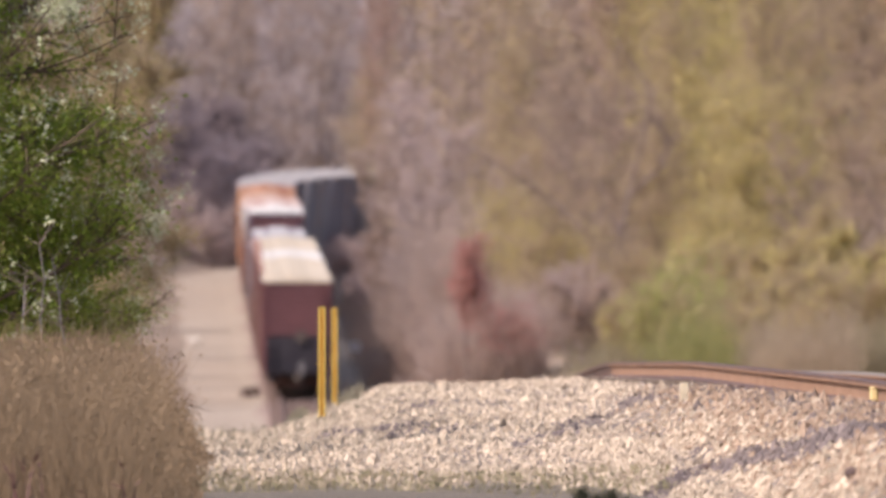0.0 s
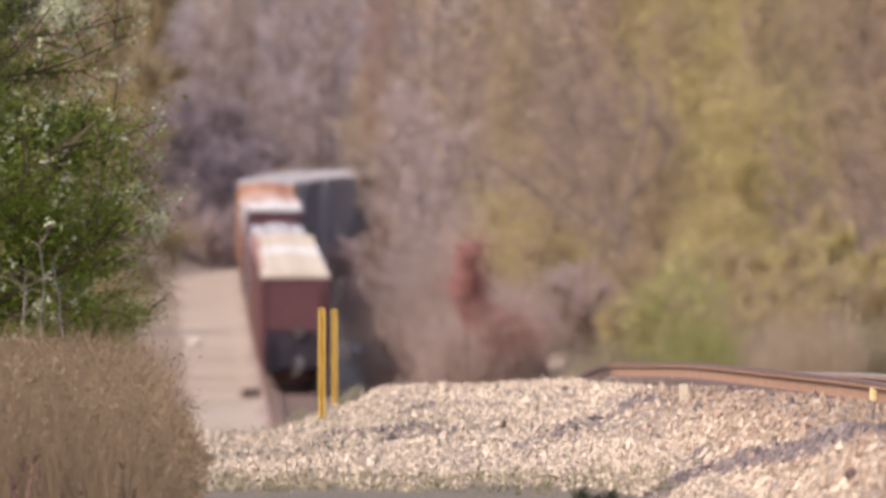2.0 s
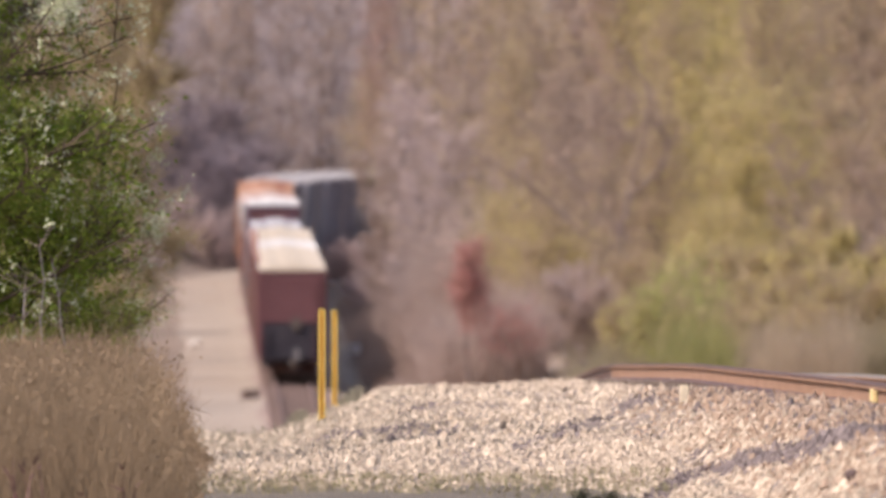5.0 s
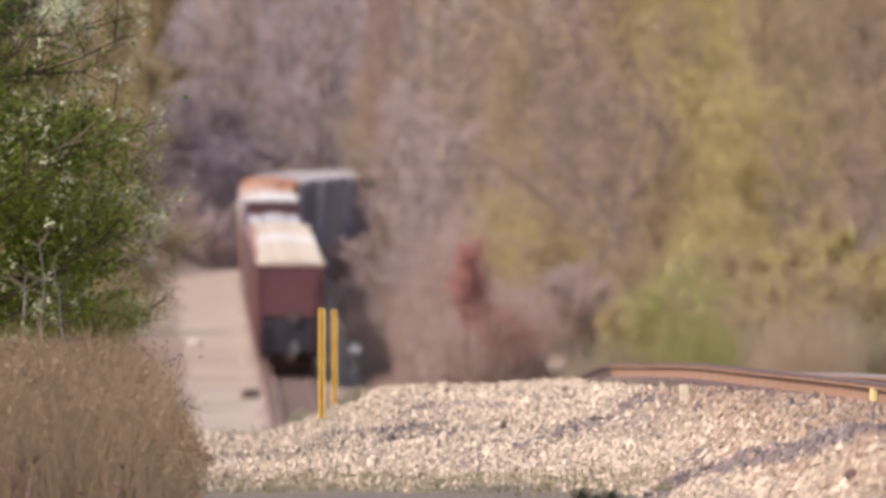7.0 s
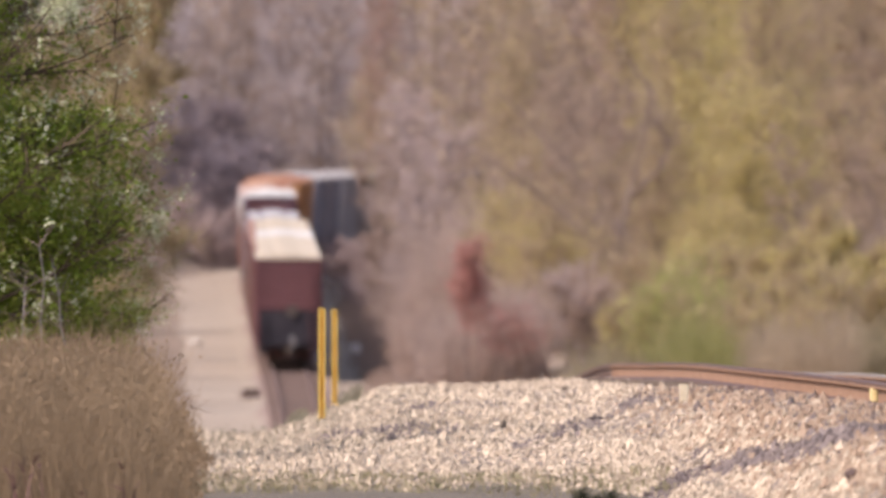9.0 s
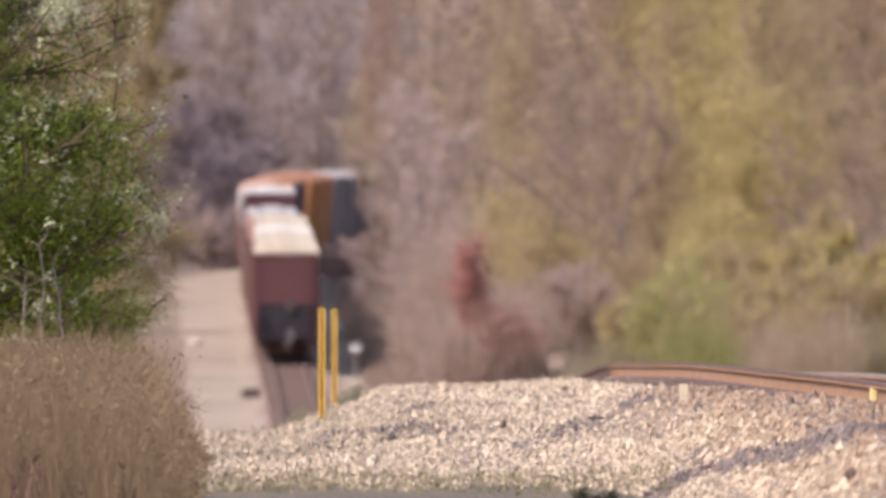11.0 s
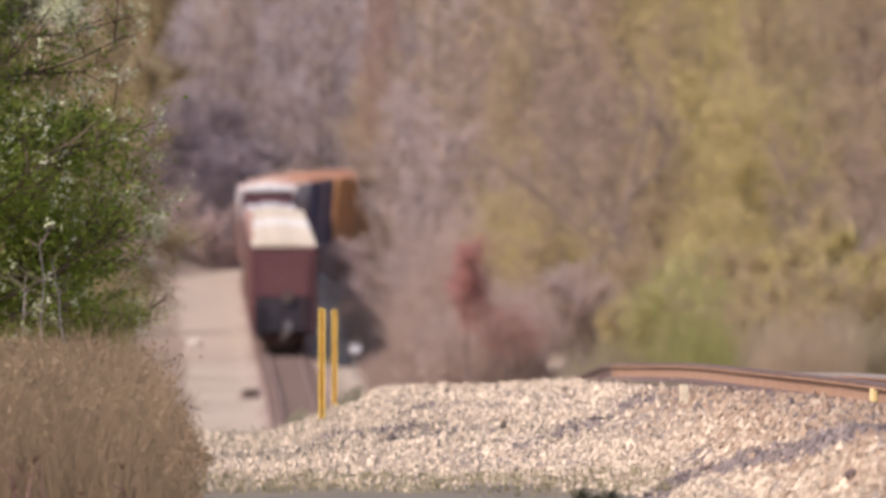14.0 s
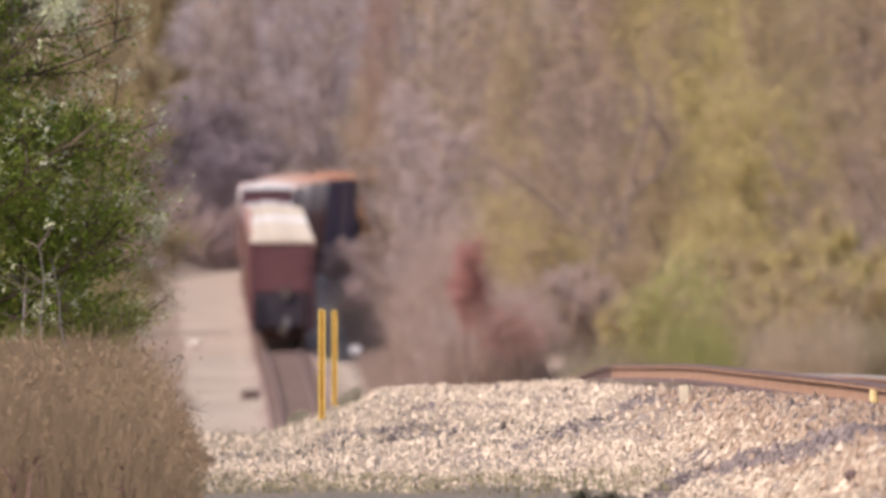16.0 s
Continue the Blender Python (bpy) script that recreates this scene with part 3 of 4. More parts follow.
    # trees in young leaf: place, height of the crown's middle over the eye, its half width
    for kind, x, y, up, half in (("leafing", 13.4, 1255, 4.6, 3.6), ("leafing", 12.0, 1262, 2.4, 2.9), ("leafing", 12.2, 1340, 10.4, 3.2), ("flushed", 9.6, 1345, 9.4, 2.0),
                                 ("leafing", 12.8, 1225, 0.6, 3.0), ("leafing", 16.2, 1290, 5.4, 2.2), ("leafing", 15.6, 1240, -0.4, 2.6), ("leafing", 10.4, 1215, -0.4, 2.3),
                                 ("leafing", 4.3, 1262, 0.7, 2.7), ("flushed", 3.9, 1290, 2.8, 2.2), ("leafing", 5.3, 1240, -0.6, 2.2), ("flushed", 3.5, 1330, 6.6, 1.7),
                                 ("leafing", 14.8, 1400, 12.2, 2.2), ("flushed", 17.6, 1300, 1.0, 2.3), ("flushed", 7.6, 1225, -1.2, 2.1), ("leafing", 18.6, 1250, -1.4, 2.3),
                                 ("flushed", 6.2, 1270, 1.4, 2.6), ("flushed", -4.9, 1600, 7.4, 1.7), ("flushed", -4.0, 1606, 3.6, 1.7), ("leafing", 10.8, 1300, 5.0, 2.2), ("flushed", 15.8, 1330, 8.6, 2.4), ("flushed", 18.8, 1280, 3.6, 2.2), ("leafing", 13.8, 1290, 7.4, 2.2),
                                 ("flushed", 3.8, 1250, 0.3, 2.0), ("leafing", 5.0, 1246, -0.3, 2.1), ("flushed", 9.3, 1250, 4.0, 2.1), ("flushed", 9.7, 1282, 7.6, 2.1), ("flushed", 14.6, 1270, 9.6, 2.0), ("russet", 23.3, 1480, 11.4, 1.2), ("maple", -3.7, 1596, 12.2, 2.0), ("maple", -9.9, 1664, 6.8, 1.3), ("maple", 8.2, 1392, 12.0, 1.6)):
        crown(kind, x, y, up, half)
    for x, y, k in ((-1.75, 1478, 0.72), (-1.75, 1512, 0.8), (-2.05, 1545, 0.8), (-0.9, 1440, 0.75)):
        put("grey", x, y, k)
    for x, y, k in ((-3.0, 1478, 0.85), (-2.6, 1496, 1.0), (-3.45, 1512, 0.85), (-2.2, 1486, 1.0), (-2.8, 1530, 1.0), (-3.0, 1500, 0.85), (-3.35, 1520, 0.85)):
        put("slim", x, y, k)
    for x, y, k in ((6.3, 1252, 0.72), (7.0, 1262, 0.8), (7.7, 1256, 0.7)):
        put("umber", x, y, k)
    for i in range(9):
        put("purple", -10.6 + i * 0.65, rng.uniform(1632, 1700), rng.uniform(0.95, 1.25))
    for i in range(16):
        put("thicket", rng.uniform(-6.0, -3.6), rng.uniform(1540, 1562), rng.uniform(0.45, 0.7))
    for i in range(26):
        put("thicket", rng.uniform(-15.5, -10.8), rng.uniform(1602, 1650), rng.uniform(0.7, 1.2))
    for y in (1436, 1447, 1458, 1469, 1480, 1546, 1557):
        put("thicket", float(line_x(y)) + rng.uniform(3.7, 5.0), y, rng.uniform(0.36, 0.55))
    # brush on the bank
    for i in range(76):
        y = rng.uniform(1195, 1560)
        u = rng.uniform(4.6 + 1.6 * (y > 1450), 13.0)
        put("brush", float(line_x(min(y, 1548))) + u, y, rng.uniform(0.45, 0.6) + 0.11 * min(u - 4.6, 6))
    for i in range(26):
        y = rng.uniform(1180, 1600)
        put("brush", float(line_x(min(y, 1548))) - rng.uniform(7.0, 9.5), y, rng.uniform(0.45, 0.8))
    # shrubs whose dark twig colour stands in for the deep wood's shade
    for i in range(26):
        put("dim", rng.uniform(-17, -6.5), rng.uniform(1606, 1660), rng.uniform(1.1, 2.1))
    for i in range(44):
        y = rng.uniform(1430, 1640)
        put("thicket", float(line_x(min(y, 1553))) - rng.uniform(6.6, 13.0), y, rng.uniform(0.6, 1.15))
    for i in range(14):
        put("purple", -18 + i * 0.95, rng.uniform(1655, 1760), rng.uniform(1.0, 1.3))
    for i in range(44):
        x, y = rng.uniform(6.2, 23), rng.uniform(1085, 1215)
        put(rng.choice(["straw", "straw", "straw", "lime", "lime"]), x, y, rng.uniform(0.8, 1.35))
    for i in range(26):
        put("straw", 5.6 + 12.4 * rng.random() ** 0.7, rng.uniform(1035, 1075), rng.uniform(0.75, 1.3))
    for x, y, k in ((0.85, 1194, 0.98), (1.2, 1193, 1.12), (1.3, 1194, 0.95)):
        put("red", x, y, k)
    for x, y, k in ((2.1, 1194, 0.95), (2.9, 1193, 1.0), (3.6, 1194, 0.85)):
        put("blush", x, y, k)
    for x, y, k in ((8.2, 1060, 1.5), (9.0, 1066, 1.6), (9.8, 1062, 1.5), (10.6, 1058, 1.3)):
        put("green", x, y, k)

    # kinds that found no place
    for kind, group in kinds.items():
        for ob in group:
            if ob.name not in used and kind not in used:
                for o in (*ob.children_recursive, ob):
                    bpy.data.objects.remove(o)


woods()


def limbed_tree(name, label, x, y, limbs, r, twig_mat):
    """A tree drawn by its main limbs, each a chain of points from the trunk outward; small twigs along them."""
    rng = np.random.default_rng(len(limbs) + int(y))
    ob = tagged(new(name), label, "tree", "woodland trees")
    s, tris = Shape(), []
    for chain in limbs:
        pts = [np.array(p, float) for p in chain]
        n = len(pts) - 1
        for i in range(n):
            r0, r1 = r * (1 - 0.8 * i / n), r * (1 - 0.8 * (i + 1) / n)
            s.tube(pts[i], pts[i + 1], r0, r1, 6, caps=False)
            if i:
                k = 90
                base = pts[i] + (pts[i + 1] - pts[i]) * rng.random((k, 1))
                way = (pts[i + 1] - pts[i]) / np.linalg.norm(pts[i + 1] - pts[i]) + rng.normal(0, 0.7, (k, 3))
                way /= np.linalg.norm(way, axis=1, keepdims=True)
                tris.append(blades(rng, base, way, rng.uniform(0.4, 1.3, k), rng.uniform(0.02, 0.04, k)))
    part("trunk", s, BARK, ob)
    if tris:
        part("crown", crown_mesh("crown", np.concatenate(tris), np.zeros((0, 3, 3)), (twig_mat, twig_mat)), None, ob)
    ob.matrix_basis = rest(x, y, -0.2)


limbed_tree("spreading_tree", "dark-limbed leafless tree spreading wide in the wood", 8.2, 1236.0,
            [[(0, 0, 0), (-0.2, 0.1, 2.0), (-0.4, 0, 4.4), (-1.6, 0.3, 6.2), (-3.0, 0, 8.0), (-5.9, 0.4, 10.9)],
             [(-0.2, 0.1, 2.6), (-1.6, 0, 4.2), (-3.6, 0.5, 6.0), (-5.2, 0, 7.2), (-7.6, 0, 8.4)],
             [(-0.4, 0, 4.4), (0.0, 0.2, 6.6), (0.6, 0, 8.6), (0.9, -0.3, 10.8), (-0.4, 0, 12.6)],
             [(0.0, 0.2, 6.2), (1.4, 0, 7.4), (1.7, 0.2, 8.6), (0.9, 0, 9.7)]], 0.095, L_DUSK)
limbed_tree("leaning_tree", "thin leaning leafless tree in the wood", 19.6, 1232.0,
            [[(0, 0, 0), (-0.6, 0, 1.0), (-1.3, 0, 2.0), (-2.2, 0, 3.2), (-3.2, 0.2, 4.8)],
             [(-0.5, 0, 0.9), (-0.3, 0, 2.4), (-0.9, 0, 4.4), (-1.9, 0, 6.6)]], 0.08, L_DUSK)


def near_tree():
    """The leafy tree beside the track."""
    rng = np.random.default_rng(3)
    x, y = -3.62, 205.0
    ob = tagged(new("blossoming_tree"), "green leafy tree with scattered white blossom above dry weeds", "tree", "blossoming trees")
    segs, ends = skeleton_of(rng, 5.6, 1.62, 46, 0.06, 0.16, 0.16)
    segs = [g for g in segs if g[1][0] < 1.62 or g[1][2] < 2.7]
    ends = [g for g in ends if g[1][0] < 1.62 or g[1][2] < 2.7]
    s = Shape()
    for a, b, r0, r1 in segs:
        s.tube(a, b, max(r0, 0.006), max(r1, 0.004), 6, caps=False)
    part("trunk", s, BARK_DARK, ob)
    e0, e1 = np.array([a for a, _ in ends]), np.array([b for _, b in ends])
    n = 6000
    i = rng.integers(0, len(ends), n)
    base = e0[i] + (e1[i] - e0[i]) * rng.random((n, 1))
    way = rng.normal(0, 0.6, (n, 3)) + (e1[i] - e0[i]) * 2
    way /= np.linalg.norm(way, axis=1, keepdims=True)
    tri = blades(rng, base, way, rng.uniform(0.12, 0.35, n), rng.uniform(0.006, 0.012, n))
    n = 62000
    off = np.hypot(e1[:, 0], e1[:, 1])
    low_bough = smooth(2.75, 2.25, e1[:, 2])
    odds = (np.exp(-(off / 0.95) ** 2) + 0.75 * low_bough * np.exp(-(off / 1.75) ** 4)) * rng.uniform(0.15, 1.0, len(ends))
    i = rng.choice(len(ends), n, p=odds / odds.sum())
    c = e0[i] + (e1[i] - e0[i]) * (0.1 + rng.random((n, 1))) + rng.normal(0, 0.11, (n, 3))
    quad = petals(rng, c, rng.uniform(0.014, 0.031, n), 0.45)
    part("crown", crown_mesh("crown", tri, quad, (BARK_DARK, L_NEAR)), None, ob)
    n = 420
    odds = off ** 2 * (0.4 + rng.random(len(ends))) * (1 + 70 * np.exp(-((e1[:, 0] - 0.90) ** 2 + (e1[:, 2] - 3.32) ** 2) / 0.05))
    i = rng.choice(len(ends), n, p=odds / odds.sum())
    cl = e1[i] + (e1[i] - e0[i]) * 0.15 + rng.normal(0, 0.10, (n, 3))
    c = np.repeat(cl, 16, 0) + rng.normal(0, 0.035, (n * 16, 3))
    quad = petals(rng, c, rng.uniform(0.010, 0.024, n * 16))
    part("blossom", crown_mesh("blossom", np.zeros((0, 3, 3)), quad, (L_BLOSSOM, L_BLOSSOM)), None, ob, "clusters of small white flowers")
    ob.matrix_basis = rest(x, y, -0.05)
    copy_thing(ob, rest(-4.35, 213.0, -0.05, 140))
    small = copy_thing(ob, rest(-2.98, 209.0, -0.05, 60))
    small.scale = (0.52, 0.52, 0.52)


near_tree()
t = tree("bare_tree", 84, 8.5, 1.25, (L_UMBER, L_OLIVE), "bare brown tree with a few olive leaves behind the weeds", 46, 0.035, 17000, 9000, (0.42, 0.012), 0.026, 0.13, group="trackside trees")
t.matrix_basis = rest(-3.95, 330.0, -0.1)
copy_thing(t, rest(-5.3, 345.0, -0.1, 140))
young = copy_thing(t, rest(-4.35, 322.0, -0.1, 250))
young.scale = (0.82, 0.82, 0.82)


def sapling(x, y, h, seed):
    """A slim pale stem with a few twigs and small flowers."""
    rng = np.random.default_rng(seed)
    ob = tagged(new("blossoming_sapling"), "slim pale-barked sapling with small white flowers behind dry weeds", "sapling", "blossoming saplings")
    s, p = Shape(), np.array([0.0, 0.0, -0.05])
    tips, stem = [], [p]
    for i in range(6):
        q = p + np.array([rng.normal(0, 0.03), rng.normal(0, 0.03), h / 6])
        stem.append(q)
        if i > 2:
            for _ in range(5):
                e = q + np.array([rng.normal(0, 0.14), rng.normal(0, 0.14), rng.uniform(0.03, 0.2)])
                b = Shape()
                b.tube(q, e, 0.0035, 0.002, 4, caps=False)
                part("branch", b, BARK, ob)
                tips.append(e)
        p = q
    s.chain(stem, [0.012 - 0.0013 * i for i in range(7)])
    part("trunk", s, BARK_PALE, ob)
    tips = np.array(tips)
    c = np.repeat(tips[::3], 9, 0)
    c = c + rng.normal(0, 0.025, c.shape)
    part("blossom", crown_mesh("blossom", np.zeros((0, 3, 3)), petals(rng, c, rng.uniform(0.012, 0.028, len(c))), (L_BLOSSOM, L_BLOSSOM)), None, ob, "small white flowers")
    c = np.repeat(tips, 6, 0)
    c = c + rng.normal(0, 0.07, c.shape)
    part("crown", crown_mesh("crown", np.zeros((0, 3, 3)), petals(rng, c, rng.uniform(0.012, 0.022, len(c))), (L_NEAR, L_NEAR)), None, ob)
    ob.matrix_basis = rest(x, y)


for x, y, h, seed in ((-2.90, 201.0, 1.55, 1), (-3.07, 203.0, 1.25, 2), (-2.76, 204.0, 1.45, 3)):
    sapling(x, y, h, seed)


def stems(name, label, category, area, count, tall, mats, seed, width=0.010, bend=0.35):
    """A stand of thin curved stems, each of two tapering pieces with side shoots."""
    rng = np.random.default_rng(seed)
    x = rng.uniform(area[0], area[1], count)
    y = rng.uniform(area[2], area[3], count)
    h = tall(x, y) * rng.uniform(0.55, 1.12, count)
    keep = h > 0.03
    x, y, h = x[keep], y[keep], h[keep]
    n = len(x)
    base = np.stack([x, y, ground(x, y) - 0.01], 1)
    lean = np.stack([rng.normal(0, 0.22, n), rng.normal(0, 0.22, n), np.ones(n)], 1)
    lean /= np.linalg.norm(lean, axis=1, keepdims=True)
    low = blades(rng, base, lean, h, np.full(n, width))
    tris = [low]
    for k in range(3):
        f = rng.uniform(0.35, 0.98, (n, 1))
        way = lean + rng.normal(0, 0.5 + bend, (n, 3))
        way /= np.linalg.norm(way, axis=1, keepdims=True)
        tris.append(blades(rng, base + lean * h[:, None] * f, way, h * rng.uniform(0.12, 0.4, n), np.full(n, width * 0.8)))
    tips = base + lean * h[:, None]
    sel = rng.random(n) < 0.5
    quad = petals(rng, tips[sel], rng.uniform(0.010, 0.024, sel.sum()))
    me = crown_mesh(name, np.concatenate(tris), quad, mats)
    ob = new(name, me)
    return tagged(ob, label, category, kind="stuff")


stems("dry_weeds", "dense stand of dry brown weeds beside the gravel", "weeds", (-6.0, -1.25, 158, 198), 36000,
      lambda x, y: 0.80 * smooth(-1.40, -2.1, x + (y - 180) * 0.006) + 0.0 * y, (L_STRAW, L_STRAW), 8, 0.0055)
stems("short_grass", "thin pale green grass along the foot of the gravel", "grass", (-3.0, 1.4, 166, 175), 3000,
      lambda x, y: 0.06 + 0.025 * np.sin(x * 3 + y), (L_GRASS, L_GRASS), 9, 0.008)


def stand(x0, x1, tall):
    """The height of a stand of stems that thins out towards its two ends."""
    return lambda x, y: tall * smooth(x0, x0 + 0.9, x) * smooth(x1, x1 - 0.9, x) * (0.8 + 0.2 * np.sin(x * 2.3 + 1.0))


stems("bare_shoots", "dense bare mauve-brown shoots on the bank", "shoots", (-0.9, 4.6, 1196, 1212), 4200, stand(-0.9, 4.6, 4.2), (L_SHADOWSTEM, L_SHADOWSTEM), 20, 0.05, 0.2)
stems("bare_shoots", "tall bare mauve-brown shoots on the bank", "shoots", (-2.2, 4.4, 1262, 1286), 5200, stand(-2.2, 4.4, 6.4), (L_SHADOWSTEM, L_PURPLE), 21, 0.055, 0.2)
stems("tall_reeds", "tall pale dead reeds behind the line", "reeds", (10.0, 14.4, 952, 976), 3400, stand(10.0, 14.4, 3.4), (L_REED, L_REED), 16, 0.04, 0.0)
stems("green_shoots", "dense upright green shoots behind the line", "shoots", (7.4, 10.7, 960, 984), 3400, stand(7.4, 10.7, 4.4), (L_SHOOT, L_SHOOT), 17, 0.045, 0.1)
stems("olive_shoots", "dull olive-brown upright shoots behind the line", "shoots", (4.2, 7.9, 966, 990), 3400, stand(4.2, 7.9, 4.2), (L_OLIVESTEM, L_OLIVESTEM), 18, 0.045, 0.1)
stems("olive_shoots", "dull olive-green upright shoots behind the line", "shoots", (13.6, 17.0, 956, 980), 2800, stand(13.6, 17.0, 3.0), (L_OLIVESTEM, L_SHOOT), 19, 0.045, 0.1)


def rosette(x, y, r, h):
    """A low leafy weed."""
    rng = np.random.default_rng(int(y))
    n = 160
    g = rng.uniform(0, 6.28, n)
    d = rng.random(n) ** 0.6 * r
    c = np.stack([np.cos(g) * d, np.sin(g) * d, h * (1 - d / r) * rng.uniform(0.5, 1.0, n) + 0.02], 1)
    quad = petals(rng, c, rng.uniform(0.015, 0.035, n), 0.4)
    way = np.stack([np.cos(g) * d, np.sin(g) * d, np.full(n, h)], 1)
    way /= np.linalg.norm(way, axis=1, keepdims=True)
    tri = blades(rng, np.zeros((n, 3)), way, np.full(n, h), np.full(n, 0.008))
    ob = tagged(new("leafy_weed", crown_mesh("leafy_weed", tri, quad, (L_SHADE, L_SHADE))), "low dark green leafy weed on the verge", "weed", "low weeds")
    ob.matrix_basis = rest(x, y, 0)


for x, y, r, h in ((0.70, 142.0, 0.07, 0.26), (0.78, 142.5, 0.06, 0.22), (0.85, 142.2, 0.07, 0.25), (0.93, 142.8, 0.05, 0.20), (1.10, 143.5, 0.05, 0.17)):
    rosette(x, y, r, h)


stems("seed_stalks", "dark dead seed stalks in front of the weeds", "weeds", (-2.36, -1.62, 149, 151), 9, lambda x, y: 0.36 + 0.0 * x, (L_SEED, L_SEED), 12, 0.022, 0.1)


stems("verge_tufts", "sparse grey-green tufts at the edge of the gravel", "grass", (-2.9, -0.75, 236, 312), 900,
      lambda x, y: 0.07 + 0.05 * np.sin(x * 5 + y * 0.3), (L_TUFT, L_TUFT), 14, 0.010)
for x0, x1, seed in ((-1.68, -1.50, 22), (-1.14, -0.90, 23)):
    stems("grey_green_weed", "low clump of grey-green weeds at the edge of the gravel", "weeds", (x0, x1, 308, 312), 150, lambda x, y: 0.15 + 0.0 * x, (L_TUFT, L_TUFT), seed, 0.014, 0.4)


def bank_height(x, y):
    u = x - line_x(y)
    return 0.55 * smooth(3.2, 3.8, u) * smooth(8.5, 6.5, u)


stems("bank_weeds", "dry brown weeds on the bank beside the line", "weeds", (-8.5, 2.2, 1205, 1470), 26000, bank_height, (L_DUSK, L_DUSK), 15, 0.035)


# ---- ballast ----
RUT_SHADES = [([(1.18, 163.0), (1.40, 171.0), (1.64, 177.5), (1.85, 172.3), (2.03, 164.3), (2.17, 160.0), (2.45, 154.5)], 0.036, 0.95),   # shade of the ruts, put in as dark stones: their lines and half widths
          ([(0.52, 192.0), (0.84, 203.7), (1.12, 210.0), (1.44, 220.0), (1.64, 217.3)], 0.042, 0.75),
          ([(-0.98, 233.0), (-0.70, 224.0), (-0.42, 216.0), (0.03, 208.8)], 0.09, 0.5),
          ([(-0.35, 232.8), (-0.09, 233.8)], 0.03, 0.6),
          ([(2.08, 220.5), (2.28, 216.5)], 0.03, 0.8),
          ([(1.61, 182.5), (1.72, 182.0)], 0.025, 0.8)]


def ballast():
    rng = np.random.default_rng(2)
    n = 90000
    y = 140 + 195 * rng.random(n) ** 1.15
    x = (rng.random(n) * 2 - 1) * (0.0172 * y + 0.3)
    x = np.concatenate([x, rng.uniform(1.0, 3.1, 30000)])
    y = np.concatenate([y, rng.uniform(143, 192, 30000)])
    u = x - line_x(y)
    keep = (np.abs(x) < 0.0166 * y) & ((x > 1.15 + 0.1 * np.sin(y)) | (y > 169.8 + 1.2 * np.sin(x * 5.0) + rng.normal(0, 0.8, len(x)))) & (u > -5.7 + 0.3 * np.sin(y * 0.2)) & (u < 2.6)
    x, y = x[keep], y[keep]
    oily_or_shaded = rng.random(len(x)) < 0.22 * smooth(-1.9, -1.2, x - line_x(y))     # oily stones beside the rail
    for line, wide, much in RUT_SHADES:
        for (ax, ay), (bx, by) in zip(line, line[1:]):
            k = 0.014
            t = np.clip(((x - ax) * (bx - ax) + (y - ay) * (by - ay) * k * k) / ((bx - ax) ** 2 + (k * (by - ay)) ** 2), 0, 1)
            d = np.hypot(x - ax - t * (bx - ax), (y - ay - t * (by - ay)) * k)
            oily_or_shaded |= rng.random(len(x)) < much * np.exp(-(d / wide) ** 4)
    uu = x - line_x(y)
    rusty = ~oily_or_shaded & (rng.random(len(x)) < 0.85 * smooth(-2.2, -1.45, uu) * smooth(235, 212, y))
    dusty = ~oily_or_shaded & ~rusty & (rng.random(len(x)) < smooth(-2.7, -3.7, uu) * (0.45 + 0.35 * smooth(200, 222, y)) + 0.4 * smooth(1.8, 2.3, x) * smooth(178, 160, y))
    for name, label, pick, m in (("ballast", "loose pale pinkish crushed stone beside the rails", ~oily_or_shaded & ~rusty & ~dusty, M_STONE),
                                 ("dusty_ballast", "dusty tan crushed stone on the far slope of the pad", dusty, M_DUSTSTONE),
                                 ("rusty_ballast", "rust-tinted crushed stone along the foot of the rail", rusty, M_RUSTSTONE),
                                 ("stained_ballast", "darker grey crushed stone, oily by the rail and coloured for shade in the ruts", oily_or_shaded, M_OILY_SHADED)):
        bx, by = x[pick], y[pick]
        n = len(bx)
        size = rng.uniform(0.010, 0.028, n) * (1 + 0.7 * (rng.random(n) < 0.05))
        lump = np.array([(1, 0, -0.4), (0, 1, -0.4), (-1, 0, -0.4), (0, -1, -0.4), (0, 0, 0.9)], float)
        v = lump[None] * (size[:, None, None] * rng.uniform(0.6, 1.25, (n, 5, 1))) + rng.normal(0, 0.25, (n, 5, 3)) * size[:, None, None]
        g = rng.uniform(0, 6.28, n)
        c, s = np.cos(g)[:, None], np.sin(g)[:, None]
        v = np.stack([v[..., 0] * c - v[..., 1] * s, v[..., 0] * s + v[..., 1] * c, v[..., 2]], -1)
        v += np.stack([bx, by, ground(bx, by) + size * 0.25], 1)[:, None]
        f = np.array([(0, 1, 4), (1, 2, 4), (2, 3, 4), (3, 0, 4), (2, 1, 0), (3, 2, 0)])
        f = (np.arange(n)[:, None, None] * 5 + f[None]).reshape(-1, 3)
        tagged(new(name, array_mesh(name, v, f, m)), label, "gravel", kind="stuff")


ballast()


